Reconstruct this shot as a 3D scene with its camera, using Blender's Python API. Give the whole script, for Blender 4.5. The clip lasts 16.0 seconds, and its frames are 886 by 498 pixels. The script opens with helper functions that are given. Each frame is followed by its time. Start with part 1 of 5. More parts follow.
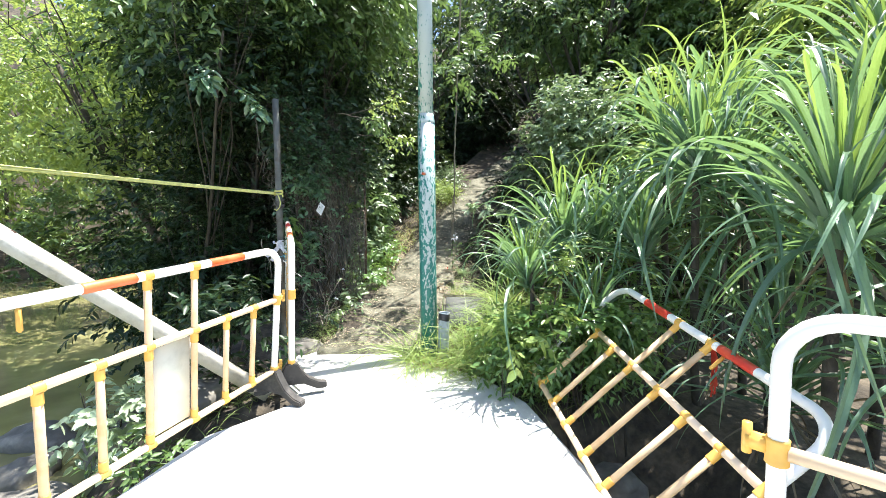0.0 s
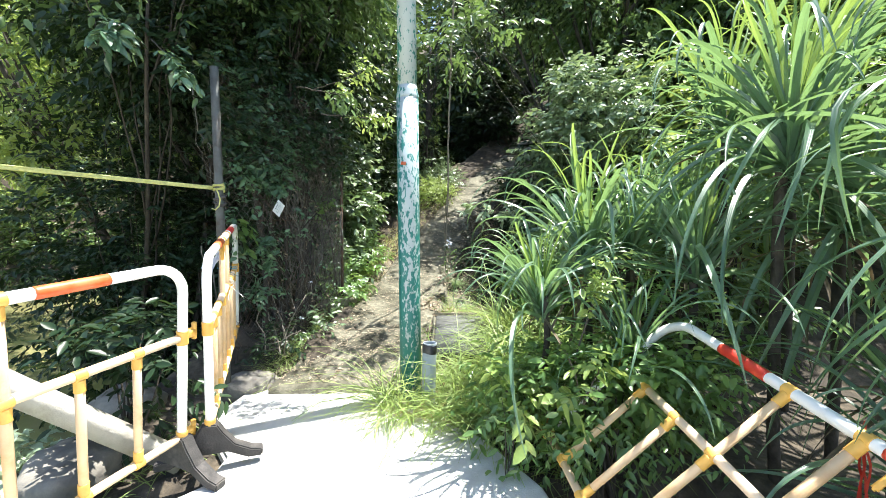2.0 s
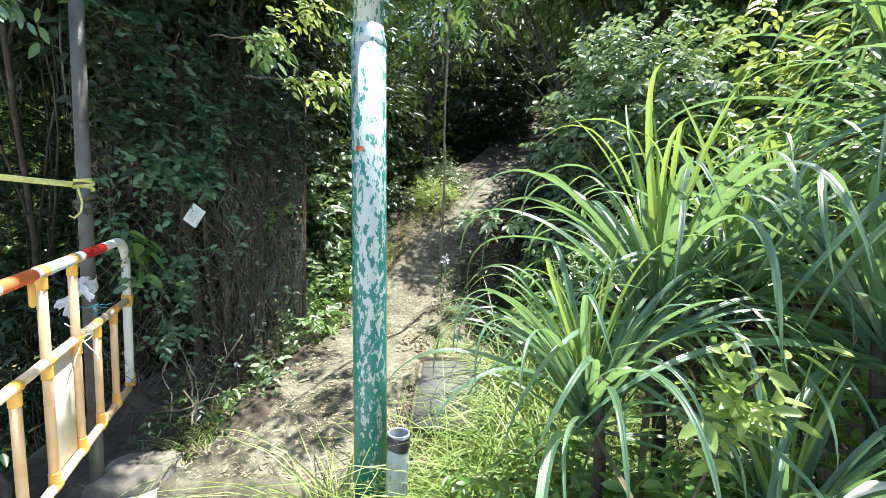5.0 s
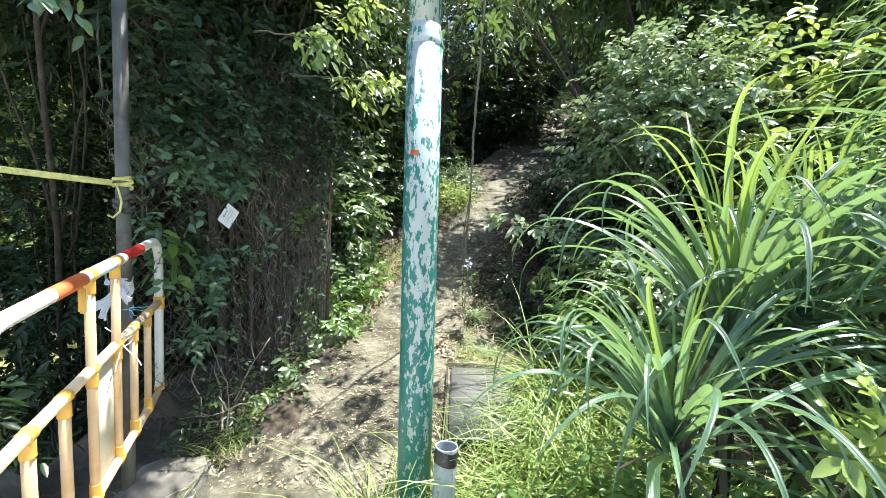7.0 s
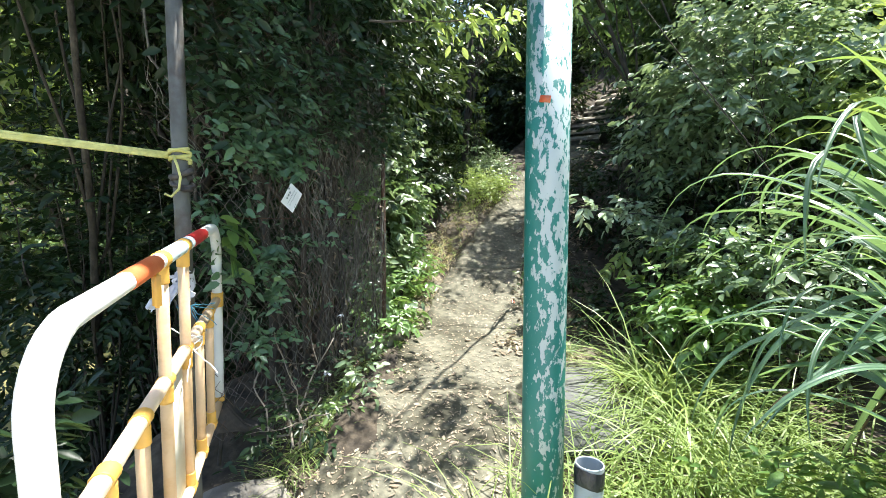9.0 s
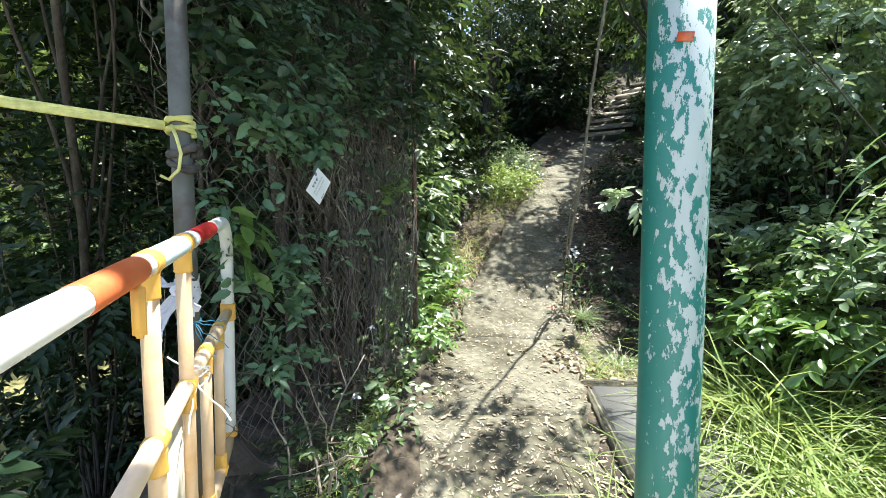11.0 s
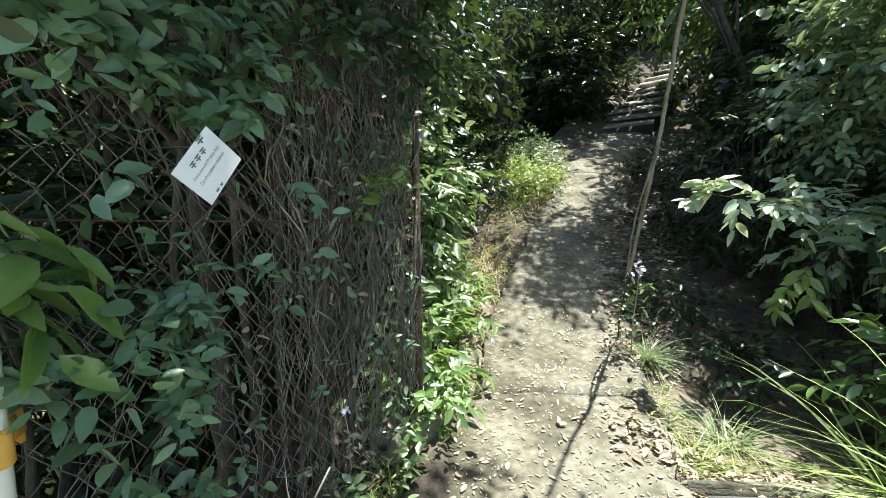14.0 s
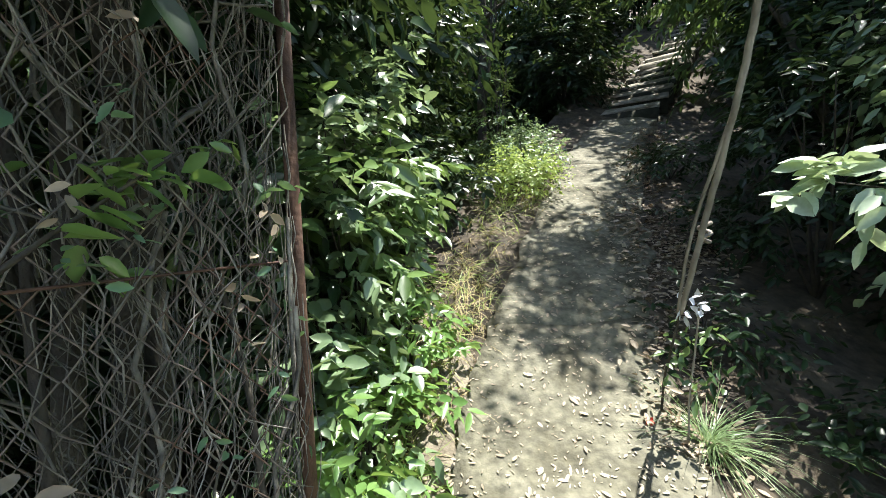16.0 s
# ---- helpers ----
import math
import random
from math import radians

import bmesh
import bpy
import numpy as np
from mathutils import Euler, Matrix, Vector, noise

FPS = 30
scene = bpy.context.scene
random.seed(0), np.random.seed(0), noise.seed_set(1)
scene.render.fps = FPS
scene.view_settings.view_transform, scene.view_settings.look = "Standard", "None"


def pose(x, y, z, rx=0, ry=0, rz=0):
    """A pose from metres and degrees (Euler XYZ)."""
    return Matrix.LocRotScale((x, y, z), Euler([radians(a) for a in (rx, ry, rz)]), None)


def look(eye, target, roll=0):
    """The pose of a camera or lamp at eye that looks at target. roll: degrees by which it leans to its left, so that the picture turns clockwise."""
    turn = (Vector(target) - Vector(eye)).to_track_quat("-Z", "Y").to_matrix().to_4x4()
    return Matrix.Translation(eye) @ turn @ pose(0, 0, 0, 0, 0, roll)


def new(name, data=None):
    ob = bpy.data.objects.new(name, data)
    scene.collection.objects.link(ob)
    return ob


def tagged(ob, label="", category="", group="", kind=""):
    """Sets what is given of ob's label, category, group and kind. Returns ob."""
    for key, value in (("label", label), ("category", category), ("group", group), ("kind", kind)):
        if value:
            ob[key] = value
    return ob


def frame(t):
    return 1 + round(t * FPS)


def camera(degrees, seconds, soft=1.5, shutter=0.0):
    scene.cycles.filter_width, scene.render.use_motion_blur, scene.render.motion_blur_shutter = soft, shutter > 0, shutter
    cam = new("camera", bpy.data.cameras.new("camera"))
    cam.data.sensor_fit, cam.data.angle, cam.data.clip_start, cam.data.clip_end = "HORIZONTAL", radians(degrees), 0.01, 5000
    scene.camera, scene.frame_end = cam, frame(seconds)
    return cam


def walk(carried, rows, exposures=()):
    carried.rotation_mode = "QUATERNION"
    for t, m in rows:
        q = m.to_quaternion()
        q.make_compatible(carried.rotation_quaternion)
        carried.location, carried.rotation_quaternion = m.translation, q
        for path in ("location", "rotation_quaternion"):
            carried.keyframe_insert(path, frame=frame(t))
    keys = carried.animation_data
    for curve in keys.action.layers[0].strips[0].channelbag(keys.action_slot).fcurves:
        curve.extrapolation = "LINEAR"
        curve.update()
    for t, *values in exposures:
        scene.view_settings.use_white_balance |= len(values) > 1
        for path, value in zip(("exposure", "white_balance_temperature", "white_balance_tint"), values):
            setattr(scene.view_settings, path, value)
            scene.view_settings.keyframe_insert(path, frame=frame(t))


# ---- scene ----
cam = camera(94.4, 16.0, soft=0.5)
PATH = [
    (0, (-0.076, -0.062, 1.403), (-0.041, 1.933, 1.266), -0.6),
    (0.5, (-0.038, 0.169, 1.428), (-0.01, 2.164, 1.289), -0.6),
    (1, (-0.015, 0.407, 1.428), (0.016, 2.402, 1.296), -0.5),
    (1.5, (0.021, 0.646, 1.418), (0.053, 2.641, 1.287), -0.5),
    (2, (0.053, 0.874, 1.418), (0.088, 2.87, 1.289), -0.3),
    (2.5, (0.122, 1.122, 1.394), (0.139, 3.118, 1.276), -0.4),
    (3, (0.172, 1.357, 1.391), (0.186, 3.354, 1.28), -0.5),
    (3.5, (0.202, 1.61, 1.436), (0.213, 3.606, 1.318), -0.0),
    (4, (0.228, 1.825, 1.449), (0.232, 3.823, 1.34), 0.0),
    (4.2, (0.249, 1.913, 1.457), (0.24, 3.91, 1.352), -0.0),
    (6.3, (0.087, 2.096, 1.555), (0.104, 4.093, 1.432), 1.5),
    (6.5, (0.064, 2.095, 1.544), (0.071, 4.092, 1.428), 1.5),
    (7, (-0.049, 2.12, 1.538), (-0.044, 4.117, 1.423), 1.7),
    (7.5, (-0.177, 2.174, 1.497), (-0.177, 4.17, 1.375), 1.3),
    (8, (-0.299, 2.25, 1.424), (-0.314, 4.246, 1.305), 0.7),
    (8.5, (-0.43, 2.356, 1.398), (-0.453, 4.352, 1.284), 0.1),
    (9, (-0.541, 2.482, 1.404), (-0.573, 4.479, 1.29), -0.2),
    (9.2, (-0.569, 2.534, 1.387), (-0.613, 4.531, 1.285), -0.4),
    (11.3, (-0.837, 2.965, 1.371), (-0.898, 4.961, 1.264), -0.5),
    (11.5, (-0.855, 3.011, 1.38), (-0.915, 5.007, 1.267), -0.8),
    (12, (-0.854, 3.128, 1.379), (-0.924, 5.124, 1.274), -1.5),
    (12.5, (-0.84, 3.266, 1.378), (-0.916, 5.262, 1.276), -1.3),
    (13, (-0.832, 3.428, 1.383), (-0.914, 5.424, 1.283), -1.2),
    (13.5, (-0.851, 3.634, 1.397), (-0.934, 5.629, 1.299), -1.1),
    (14, (-0.877, 3.871, 1.417), (-0.962, 5.867, 1.32), -1.0),
    (14.5, (-0.898, 4.126, 1.439), (-0.987, 6.122, 1.343), -2.3),
    (15, (-0.879, 4.384, 1.451), (-0.966, 6.38, 1.357), -3.1),
    (15.5, (-0.792, 4.621, 1.475), (-0.877, 6.617, 1.384), -4.1),
    (16, (-0.684, 4.867, 1.503), (-0.753, 6.864, 1.408), -3.3),
]
walk(cam, [(t, look(eye, target, roll)) for t, eye, target, roll in PATH], [(0.0, 1.6), (16.0, 1.6)])

# ---- world, sun, exposure ----
SUN = Vector((0.30, 0.116, 1.0)).normalized()
world = bpy.data.worlds.new("sky")
scene.world = world
world.use_nodes = True
wn = world.node_tree
sky = wn.nodes.new("ShaderNodeTexSky")
sky.sky_type, sky.sun_disc = "NISHITA", False
sky.sun_elevation = math.asin(SUN.z)
sky.sun_rotation = math.atan2(SUN.x, SUN.y)
wn.nodes["Background"].inputs["Strength"].default_value = 0.122
wn.links.new(sky.outputs[0], wn.nodes["Background"].inputs["Color"])
sun = new("sun", bpy.data.lights.new("sun", "SUN"))
sun.data.energy, sun.data.angle, sun.data.color = 5.0, radians(0.6), (1.0, 0.97, 0.91)
sun.matrix_world = look(SUN * 30, (0, 0, 0))

# ---- materials ----
def mat(name, base, rough=0.7, metal=0.0, scale=6.0, vary=0.25, second=None, big=1.2, cover=0.5, bump=0.2, bscale=60.0, spec=0.5):
    """Surface with fine grain and large stains: base colour, a second colour in patches, and a fine relief."""
    m = bpy.data.materials.new(name)
    m.use_nodes = True
    nt = m.node_tree
    bs = nt.nodes["Principled BSDF"]
    bs.inputs["Roughness"].default_value, bs.inputs["Metallic"].default_value = rough, metal
    bs.inputs["Specular IOR Level"].default_value = spec
    tc = nt.nodes.new("ShaderNodeTexCoord")
    n1 = nt.nodes.new("ShaderNodeTexNoise")
    n1.inputs["Scale"].default_value, n1.inputs["Detail"].default_value = scale, 6
    n2 = nt.nodes.new("ShaderNodeTexNoise")
    n2.inputs["Scale"].default_value, n2.inputs["Detail"].default_value, n2.inputs["Roughness"].default_value = big, 8, 0.65
    n3 = nt.nodes.new("ShaderNodeTexNoise")
    n3.inputs["Scale"].default_value, n3.inputs["Detail"].default_value = bscale, 4
    for n in (n1, n2, n3):
        nt.links.new(tc.outputs["Object"], n.inputs["Vector"])
    r1 = nt.nodes.new("ShaderNodeMapRange")
    r1.inputs[3].default_value, r1.inputs[4].default_value = 1 - vary, 1 + vary
    r1.inputs[1].default_value, r1.inputs[2].default_value = 0.25, 0.75
    nt.links.new(n1.outputs["Fac"], r1.inputs[0])
    ramp = nt.nodes.new("ShaderNodeMapRange")
    ramp.inputs[1].default_value, ramp.inputs[2].default_value = cover - 0.08, cover + 0.08
    nt.links.new(n2.outputs["Fac"], ramp.inputs[0])
    mix = nt.nodes.new("ShaderNodeMix")
    mix.data_type = "RGBA"
    mix.inputs[6].default_value = (*base, 1)
    mix.inputs[7].default_value = (*(second or [c * 0.7 for c in base]), 1)
    nt.links.new(ramp.outputs[0], mix.inputs[0])
    mul = nt.nodes.new("ShaderNodeVectorMath")
    mul.operation = "SCALE"
    nt.links.new(mix.outputs[2], mul.inputs[0])
    nt.links.new(r1.outputs[0], mul.inputs["Scale"])
    nt.links.new(mul.outputs[0], bs.inputs["Base Color"])
    bp = nt.nodes.new("ShaderNodeBump")
    bp.inputs["Strength"].default_value, bp.inputs["Distance"].default_value = bump, 0.01
    nt.links.new(n3.outputs["Fac"], bp.inputs["Height"])
    nt.links.new(bp.outputs[0], bs.inputs["Normal"])
    return m


def leafmat(name, dark, light, rough=0.42, trans=0.28, glow=(0.25, 0.38, 0.09), island=True, spec=0.6, ridges=False):
    """Leaf: each one takes its own tone between dark and light; some sun passes through it."""
    m = bpy.data.materials.new(name)
    m.use_nodes = True
    nt = m.node_tree
    bs = nt.nodes["Principled BSDF"]
    bs.inputs["Roughness"].default_value = rough
    bs.inputs["Specular IOR Level"].default_value = spec
    out = nt.nodes["Material Output"]
    if island:
        rnd = nt.nodes.new("ShaderNodeNewGeometry").outputs["Random Per Island"]
    else:
        rnd = nt.nodes.new("ShaderNodeObjectInfo").outputs["Random"]
    tc = nt.nodes.new("ShaderNodeTexCoord")
    nz = nt.nodes.new("ShaderNodeTexNoise")
    nz.inputs["Scale"].default_value, nz.inputs["Detail"].default_value = 1.6, 3
    nt.links.new(tc.outputs["Object"], nz.inputs["Vector"])
    add = nt.nodes.new("ShaderNodeMath")
    add.operation = "MULTIPLY_ADD"
    add.inputs[1].default_value, add.inputs[2].default_value = 1.0, -0.25
    nt.links.new(nz.outputs["Fac"], add.inputs[0])
    add2 = nt.nodes.new("ShaderNodeMath")
    add2.operation = "MULTIPLY_ADD"
    add2.inputs[1].default_value = 0.5
    nt.links.new(rnd, add2.inputs[0])
    nt.links.new(add.outputs[0], add2.inputs[2])
    ramp = nt.nodes.new("ShaderNodeMix")
    ramp.data_type, ramp.clamp_factor = "RGBA", True
    ramp.inputs[6].default_value, ramp.inputs[7].default_value = (*dark, 1), (*light, 1)
    nt.links.new(add2.outputs[0], ramp.inputs[0])
    fine = nt.nodes.new("ShaderNodeTexNoise")
    fine.inputs["Scale"].default_value = 70.0
    nt.links.new(tc.outputs["Object"], fine.inputs["Vector"])
    fr = nt.nodes.new("ShaderNodeMapRange")
    fr.inputs[3].default_value, fr.inputs[4].default_value = 0.75, 1.25
    nt.links.new(fine.outputs["Fac"], fr.inputs[0])
    sc = nt.nodes.new("ShaderNodeVectorMath")
    sc.operation = "SCALE"
    nt.links.new(ramp.outputs[2], sc.inputs[0])
    nt.links.new(fr.outputs[0], sc.inputs["Scale"])
    nt.links.new(sc.outputs[0], bs.inputs["Base Color"])
    if ridges:
        # fine veins along the blade
        wave = nt.nodes.new("ShaderNodeTexWave")
        wave.bands_direction = "Y"
        wave.inputs["Scale"].default_value, wave.inputs["Distortion"].default_value, wave.inputs["Detail"].default_value = 42.0, 1.2, 2.0
        wave.inputs["Detail Scale"].default_value = 0.6
        nt.links.new(tc.outputs["Object"], wave.inputs["Vector"])
        vein = nt.nodes.new("ShaderNodeBump")
        vein.inputs["Strength"].default_value, vein.inputs["Distance"].default_value = 0.30, 0.0018
        nt.links.new(wave.outputs["Fac"], vein.inputs["Height"])
        nt.links.new(vein.outputs[0], bs.inputs["Normal"])
    tr = nt.nodes.new("ShaderNodeBsdfTranslucent")
    gm = nt.nodes.new("ShaderNodeMix")
    gm.data_type = "RGBA"
    gm.inputs[0].default_value = 0.7
    gm.inputs[7].default_value = (*glow, 1)
    nt.links.new(sc.outputs[0], gm.inputs[6])
    nt.links.new(gm.outputs[2], tr.inputs["Color"])
    mx = nt.nodes.new("ShaderNodeMixShader")
    mx.inputs[0].default_value = trans
    nt.links.new(bs.outputs[0], mx.inputs[1])
    nt.links.new(tr.outputs[0], mx.inputs[2])
    nt.links.new(mx.outputs[0], out.inputs[0])
    return m


def peeling_paint():
    """Green paint flaking off a pale grey undercoat in ragged patches."""
    m = mat("peeling_paint", (0.42, 0.485, 0.48), 0.45, 0, 3.0, 0.10, (0.022, 0.18, 0.155), 27.0, 0.5, 0.15, 40)
    nt = m.node_tree
    tc = [n for n in nt.nodes if n.bl_idname == "ShaderNodeTexCoord"][0]
    mp = nt.nodes.new("ShaderNodeMapping")
    mp.inputs["Scale"].default_value = (1.6, 1.6, 0.75)
    nt.links.new(tc.outputs["Object"], mp.inputs["Vector"])
    noises = [n for n in nt.nodes if n.bl_idname == "ShaderNodeTexNoise"]
    stain = noises[1]
    nt.links.new(mp.outputs[0], stain.inputs["Vector"])
    rng = [l.to_node for l in nt.links if l.from_node == stain][0]
    sep = nt.nodes.new("ShaderNodeSeparateXYZ")
    nt.links.new(tc.outputs["Object"], sep.inputs[0])
    grad = nt.nodes.new("ShaderNodeMapRange")
    grad.inputs[1].default_value, grad.inputs[2].default_value = 0.0, 3.2
    grad.inputs[3].default_value, grad.inputs[4].default_value = 0.22, 0.0
    nt.links.new(sep.outputs["Z"], grad.inputs[0])
    side = nt.nodes.new("ShaderNodeMath")
    side.operation = "MULTIPLY_ADD"
    side.inputs[1].default_value = -1.7
    face = nt.nodes.new("ShaderNodeVectorMath")
    face.operation = "DOT_PRODUCT"
    face.inputs[1].default_value = (0.25, -0.97, 0.0)
    nt.links.new(tc.outputs["Object"], face.inputs[0])
    nt.links.new(face.outputs["Value"], side.inputs[0])
    nt.links.new(grad.outputs[0], side.inputs[2])
    plus = nt.nodes.new("ShaderNodeMath")
    nt.links.new(stain.outputs["Fac"], plus.inputs[0])
    nt.links.new(side.outputs[0], plus.inputs[1])
    rng.inputs[1].default_value, rng.inputs[2].default_value = 0.50, 0.515
    nt.links.new(plus.outputs[0], rng.inputs[0])
    bump = [n for n in nt.nodes if n.bl_idname == "ShaderNodeBump"][0]
    nt.links.new(rng.outputs[0], bump.inputs["Height"])
    bump.inputs["Strength"].default_value, bump.inputs["Distance"].default_value = 0.6, 0.002
    return m


M_DECK = mat("deck_concrete", (0.55, 0.55, 0.52), 0.9, 0, 9, 0.12, (0.44, 0.43, 0.39), 1.1, 0.55, 0.3, 90)
M_PATH = mat("path_concrete", (0.168, 0.161, 0.116), 0.92, 0, 22, 0.5, (0.078, 0.073, 0.047), 2.6, 0.51, 0.5, 70)
# pale treads, near-black risers: sun and shade put into the two colours
M_STEP = mat("step_stone_lit", (0.36, 0.33, 0.27), 0.9, 0, 14, 0.3, (0.17, 0.15, 0.11), 4, 0.52, 0.6, 50)
M_RISER = mat("shaded_mossy_riser", (0.05, 0.045, 0.033), 0.95, 0, 14, 0.4, (0.03, 0.034, 0.02), 4, 0.5, 0.7, 50)
M_COVER = mat("cover_concrete", (0.145, 0.15, 0.142), 0.88, 0, 12, 0.18, (0.10, 0.104, 0.097), 3.0, 0.55, 0.3, 120)
M_SOIL = mat("soil", (0.045, 0.037, 0.027), 0.95, 0, 16, 0.5, (0.10, 0.08, 0.055), 3.0, 0.5, 0.8, 40)
M_DIRT = mat("dry_earth", (0.20, 0.175, 0.13), 0.95, 0, 30, 0.45, (0.12, 0.10, 0.07), 6, 0.53, 0.8, 60)
M_ROCK = mat("rock", (0.16, 0.15, 0.13), 0.85, 0, 7, 0.35, (0.26, 0.24, 0.2), 2.5, 0.55, 0.7, 25)
M_WHITE = mat("white_tube", (0.78, 0.78, 0.75), 0.4, 0, 8, 0.06, (0.6, 0.6, 0.55), 5, 0.66, 0.05, 80)
M_PEACH = mat("peach_bar", (0.74, 0.52, 0.31), 0.5, 0, 9, 0.10, (0.66, 0.42, 0.21), 6, 0.58, 0.08, 90)
M_RAIL = mat("pale_rail", (0.80, 0.61, 0.42), 0.45, 0, 9, 0.08, (0.74, 0.54, 0.33), 5, 0.60, 0.06, 90)
M_OCHRE = mat("ochre_joint", (0.76, 0.43, 0.09), 0.5, 0, 12, 0.15, (0.66, 0.36, 0.07), 8, 0.6, 0.1, 90)
M_RED = mat("red_band", (0.56, 0.038, 0.022), 0.42, 0, 9, 0.12, (0.62, 0.09, 0.04), 6, 0.55, 0.05, 90)
M_ORANGE = mat("orange_band", (0.66, 0.115, 0.028), 0.42, 0, 9, 0.14, (0.70, 0.19, 0.07), 6, 0.53, 0.05, 90)
M_CRIMSON = mat("crimson_band", (0.42, 0.018, 0.020), 0.38, 0, 9, 0.12, (0.50, 0.05, 0.04), 6, 0.58, 0.05, 90)
M_PALEBLUE = mat("pale_blue_band", (0.58, 0.69, 0.74), 0.4, 0, 8, 0.08, (0.48, 0.57, 0.62), 6, 0.58, 0.05, 80)
M_PLATE = mat("plate", (0.72, 0.70, 0.60), 0.55, 0, 6, 0.06, (0.6, 0.58, 0.48), 4, 0.6, 0.05, 60)
M_RUBBER = mat("rubber", (0.045, 0.042, 0.04), 0.75, 0, 14, 0.3, (0.10, 0.09, 0.08), 8, 0.58, 0.3, 90)
M_BEAM = mat("beam", (0.58, 0.56, 0.50), 0.8, 0, 10, 0.15, (0.40, 0.37, 0.3), 3, 0.58, 0.3, 60)
M_STEEL = mat("grey_post", (0.125, 0.13, 0.12), 0.6, 0.2, 10, 0.25, (0.075, 0.06, 0.045), 4, 0.54, 0.15, 70)
M_RUST = mat("rust", (0.075, 0.042, 0.03), 0.85, 0.1, 12, 0.35, (0.12, 0.065, 0.042), 6, 0.5, 0.5, 60)
M_WIRE = mat("wire", (0.175, 0.155, 0.135), 0.75, 0.1, 10, 0.3, (0.10, 0.06, 0.04), 5, 0.5, 0.2, 60)
M_ROPE = mat("rope", (0.62, 0.61, 0.22), 0.7, 0, 40, 0.25, (0.47, 0.43, 0.08), 10, 0.6, 0.4, 200)
M_CLOTH = mat("cloth", (0.66, 0.68, 0.74), 0.85, 0, 8, 0.1, (0.52, 0.53, 0.6), 8, 0.6, 0.2, 90)
M_STRING = mat("blue_string", (0.10, 0.36, 0.48), 0.8, 0, 8, 0.1)
M_TAG = mat("tag", (0.74, 0.76, 0.76), 0.4, 0, 8, 0.04, (0.66, 0.68, 0.68), 5, 0.6, 0.03, 60)
M_INK = mat("ink", (0.16, 0.22, 0.22), 0.7, 0, 8, 0.1)
M_PVC = mat("pvc", (0.34, 0.39, 0.43), 0.45, 0, 9, 0.12, (0.26, 0.28, 0.28), 5, 0.6, 0.05, 60)
M_TAPE = mat("black_tape", (0.015, 0.015, 0.018), 0.35, 0, 12, 0.3, (0.03, 0.03, 0.035), 8, 0.5, 0.3, 50)
M_PAINT = peeling_paint()
M_BARK = mat("bark", (0.050, 0.043, 0.034), 0.9, 0, 14, 0.4, (0.085, 0.074, 0.058), 5, 0.55, 0.8, 45)
M_VINE = mat("dead_vine", (0.115, 0.108, 0.09), 0.85, 0, 20, 0.5, (0.26, 0.245, 0.21), 5, 0.55, 0.5, 80)
M_LIANA = mat("liana_bark", (0.24, 0.215, 0.18), 0.85, 0, 20, 0.25, (0.17, 0.15, 0.12), 9, 0.5, 0.4, 60)
M_TWIG = mat("pale_twig", (0.34, 0.30, 0.24), 0.85, 0, 20, 0.25)
M_LITTER = leafmat("litter", (0.17, 0.125, 0.08), (0.50, 0.42, 0.30), 0.6, 0.1, (0.4, 0.25, 0.1))
M_STRAW = leafmat("straw", (0.28, 0.22, 0.10), (0.58, 0.50, 0.27), 0.6, 0.2, (0.5, 0.4, 0.1))
M_LEAF = leafmat("leaf_mid", (0.018, 0.050, 0.018), (0.19, 0.30, 0.09), 0.36, 0.26, spec=0.8)
# shaded copy of leaf_mid: deep forest shade put into the colour
M_LEAF_SHADE = leafmat("leaf_shaded", (0.009, 0.023, 0.011), (0.028, 0.058, 0.023), 0.36, 0.08, spec=0.28)
# yellow-green leaf whose tone is raised so it reads as sunlit
M_LEAFY_LIT = leafmat("leaf_yellow_sunlit", (0.14, 0.24, 0.06), (0.36, 0.46, 0.15), 0.38, 0.35, (0.52, 0.62, 0.14))
M_LEAFB = leafmat("leaf_glossy", (0.035, 0.09, 0.055), (0.13, 0.23, 0.13), 0.26, 0.15)
# light end lifted towards white to show leaves in full sun
M_LEAFG = leafmat("leaf_small_glossy", (0.030, 0.075, 0.038), (0.27, 0.38, 0.20), 0.38, 0.28, (0.38, 0.50, 0.19), spec=1.0)
# whitish leaf tone: the glare of full sun is put into the colour
M_LEAF_SUN = leafmat("leaf_sunlit", (0.20, 0.30, 0.17), (0.48, 0.57, 0.41), 0.38, 0.25, (0.50, 0.60, 0.25), spec=1.0)
# brightened leaf tone; plants in it are meant to look sunlit
M_LUSH = leafmat("leaf_lush", (0.035, 0.105, 0.028), (0.20, 0.34, 0.095), 0.34, 0.32, (0.36, 0.52, 0.1), spec=0.9)
M_CLIMB = leafmat("leaf_climber", (0.040, 0.100, 0.055), (0.175, 0.305, 0.165), 0.34, 0.20, spec=0.6)
M_GRASS = leafmat("grass_blade", (0.09, 0.18, 0.04), (0.40, 0.50, 0.18), 0.45, 0.42, (0.50, 0.60, 0.16))
M_TUFT = leafmat("tuft_blade", (0.11, 0.20, 0.08), (0.36, 0.46, 0.24), 0.4, 0.3, (0.4, 0.5, 0.18))
M_PAND = leafmat("strap_leaf", (0.026, 0.076, 0.050), (0.155, 0.27, 0.165), 0.36, 0.33, (0.34, 0.54, 0.15), island=False, spec=1.0, ridges=True)
M_PANDY = leafmat("strap_leaf_young", (0.07, 0.165, 0.045), (0.22, 0.35, 0.10), 0.42, 0.36, (0.44, 0.60, 0.11), island=False, spec=0.9, ridges=True)
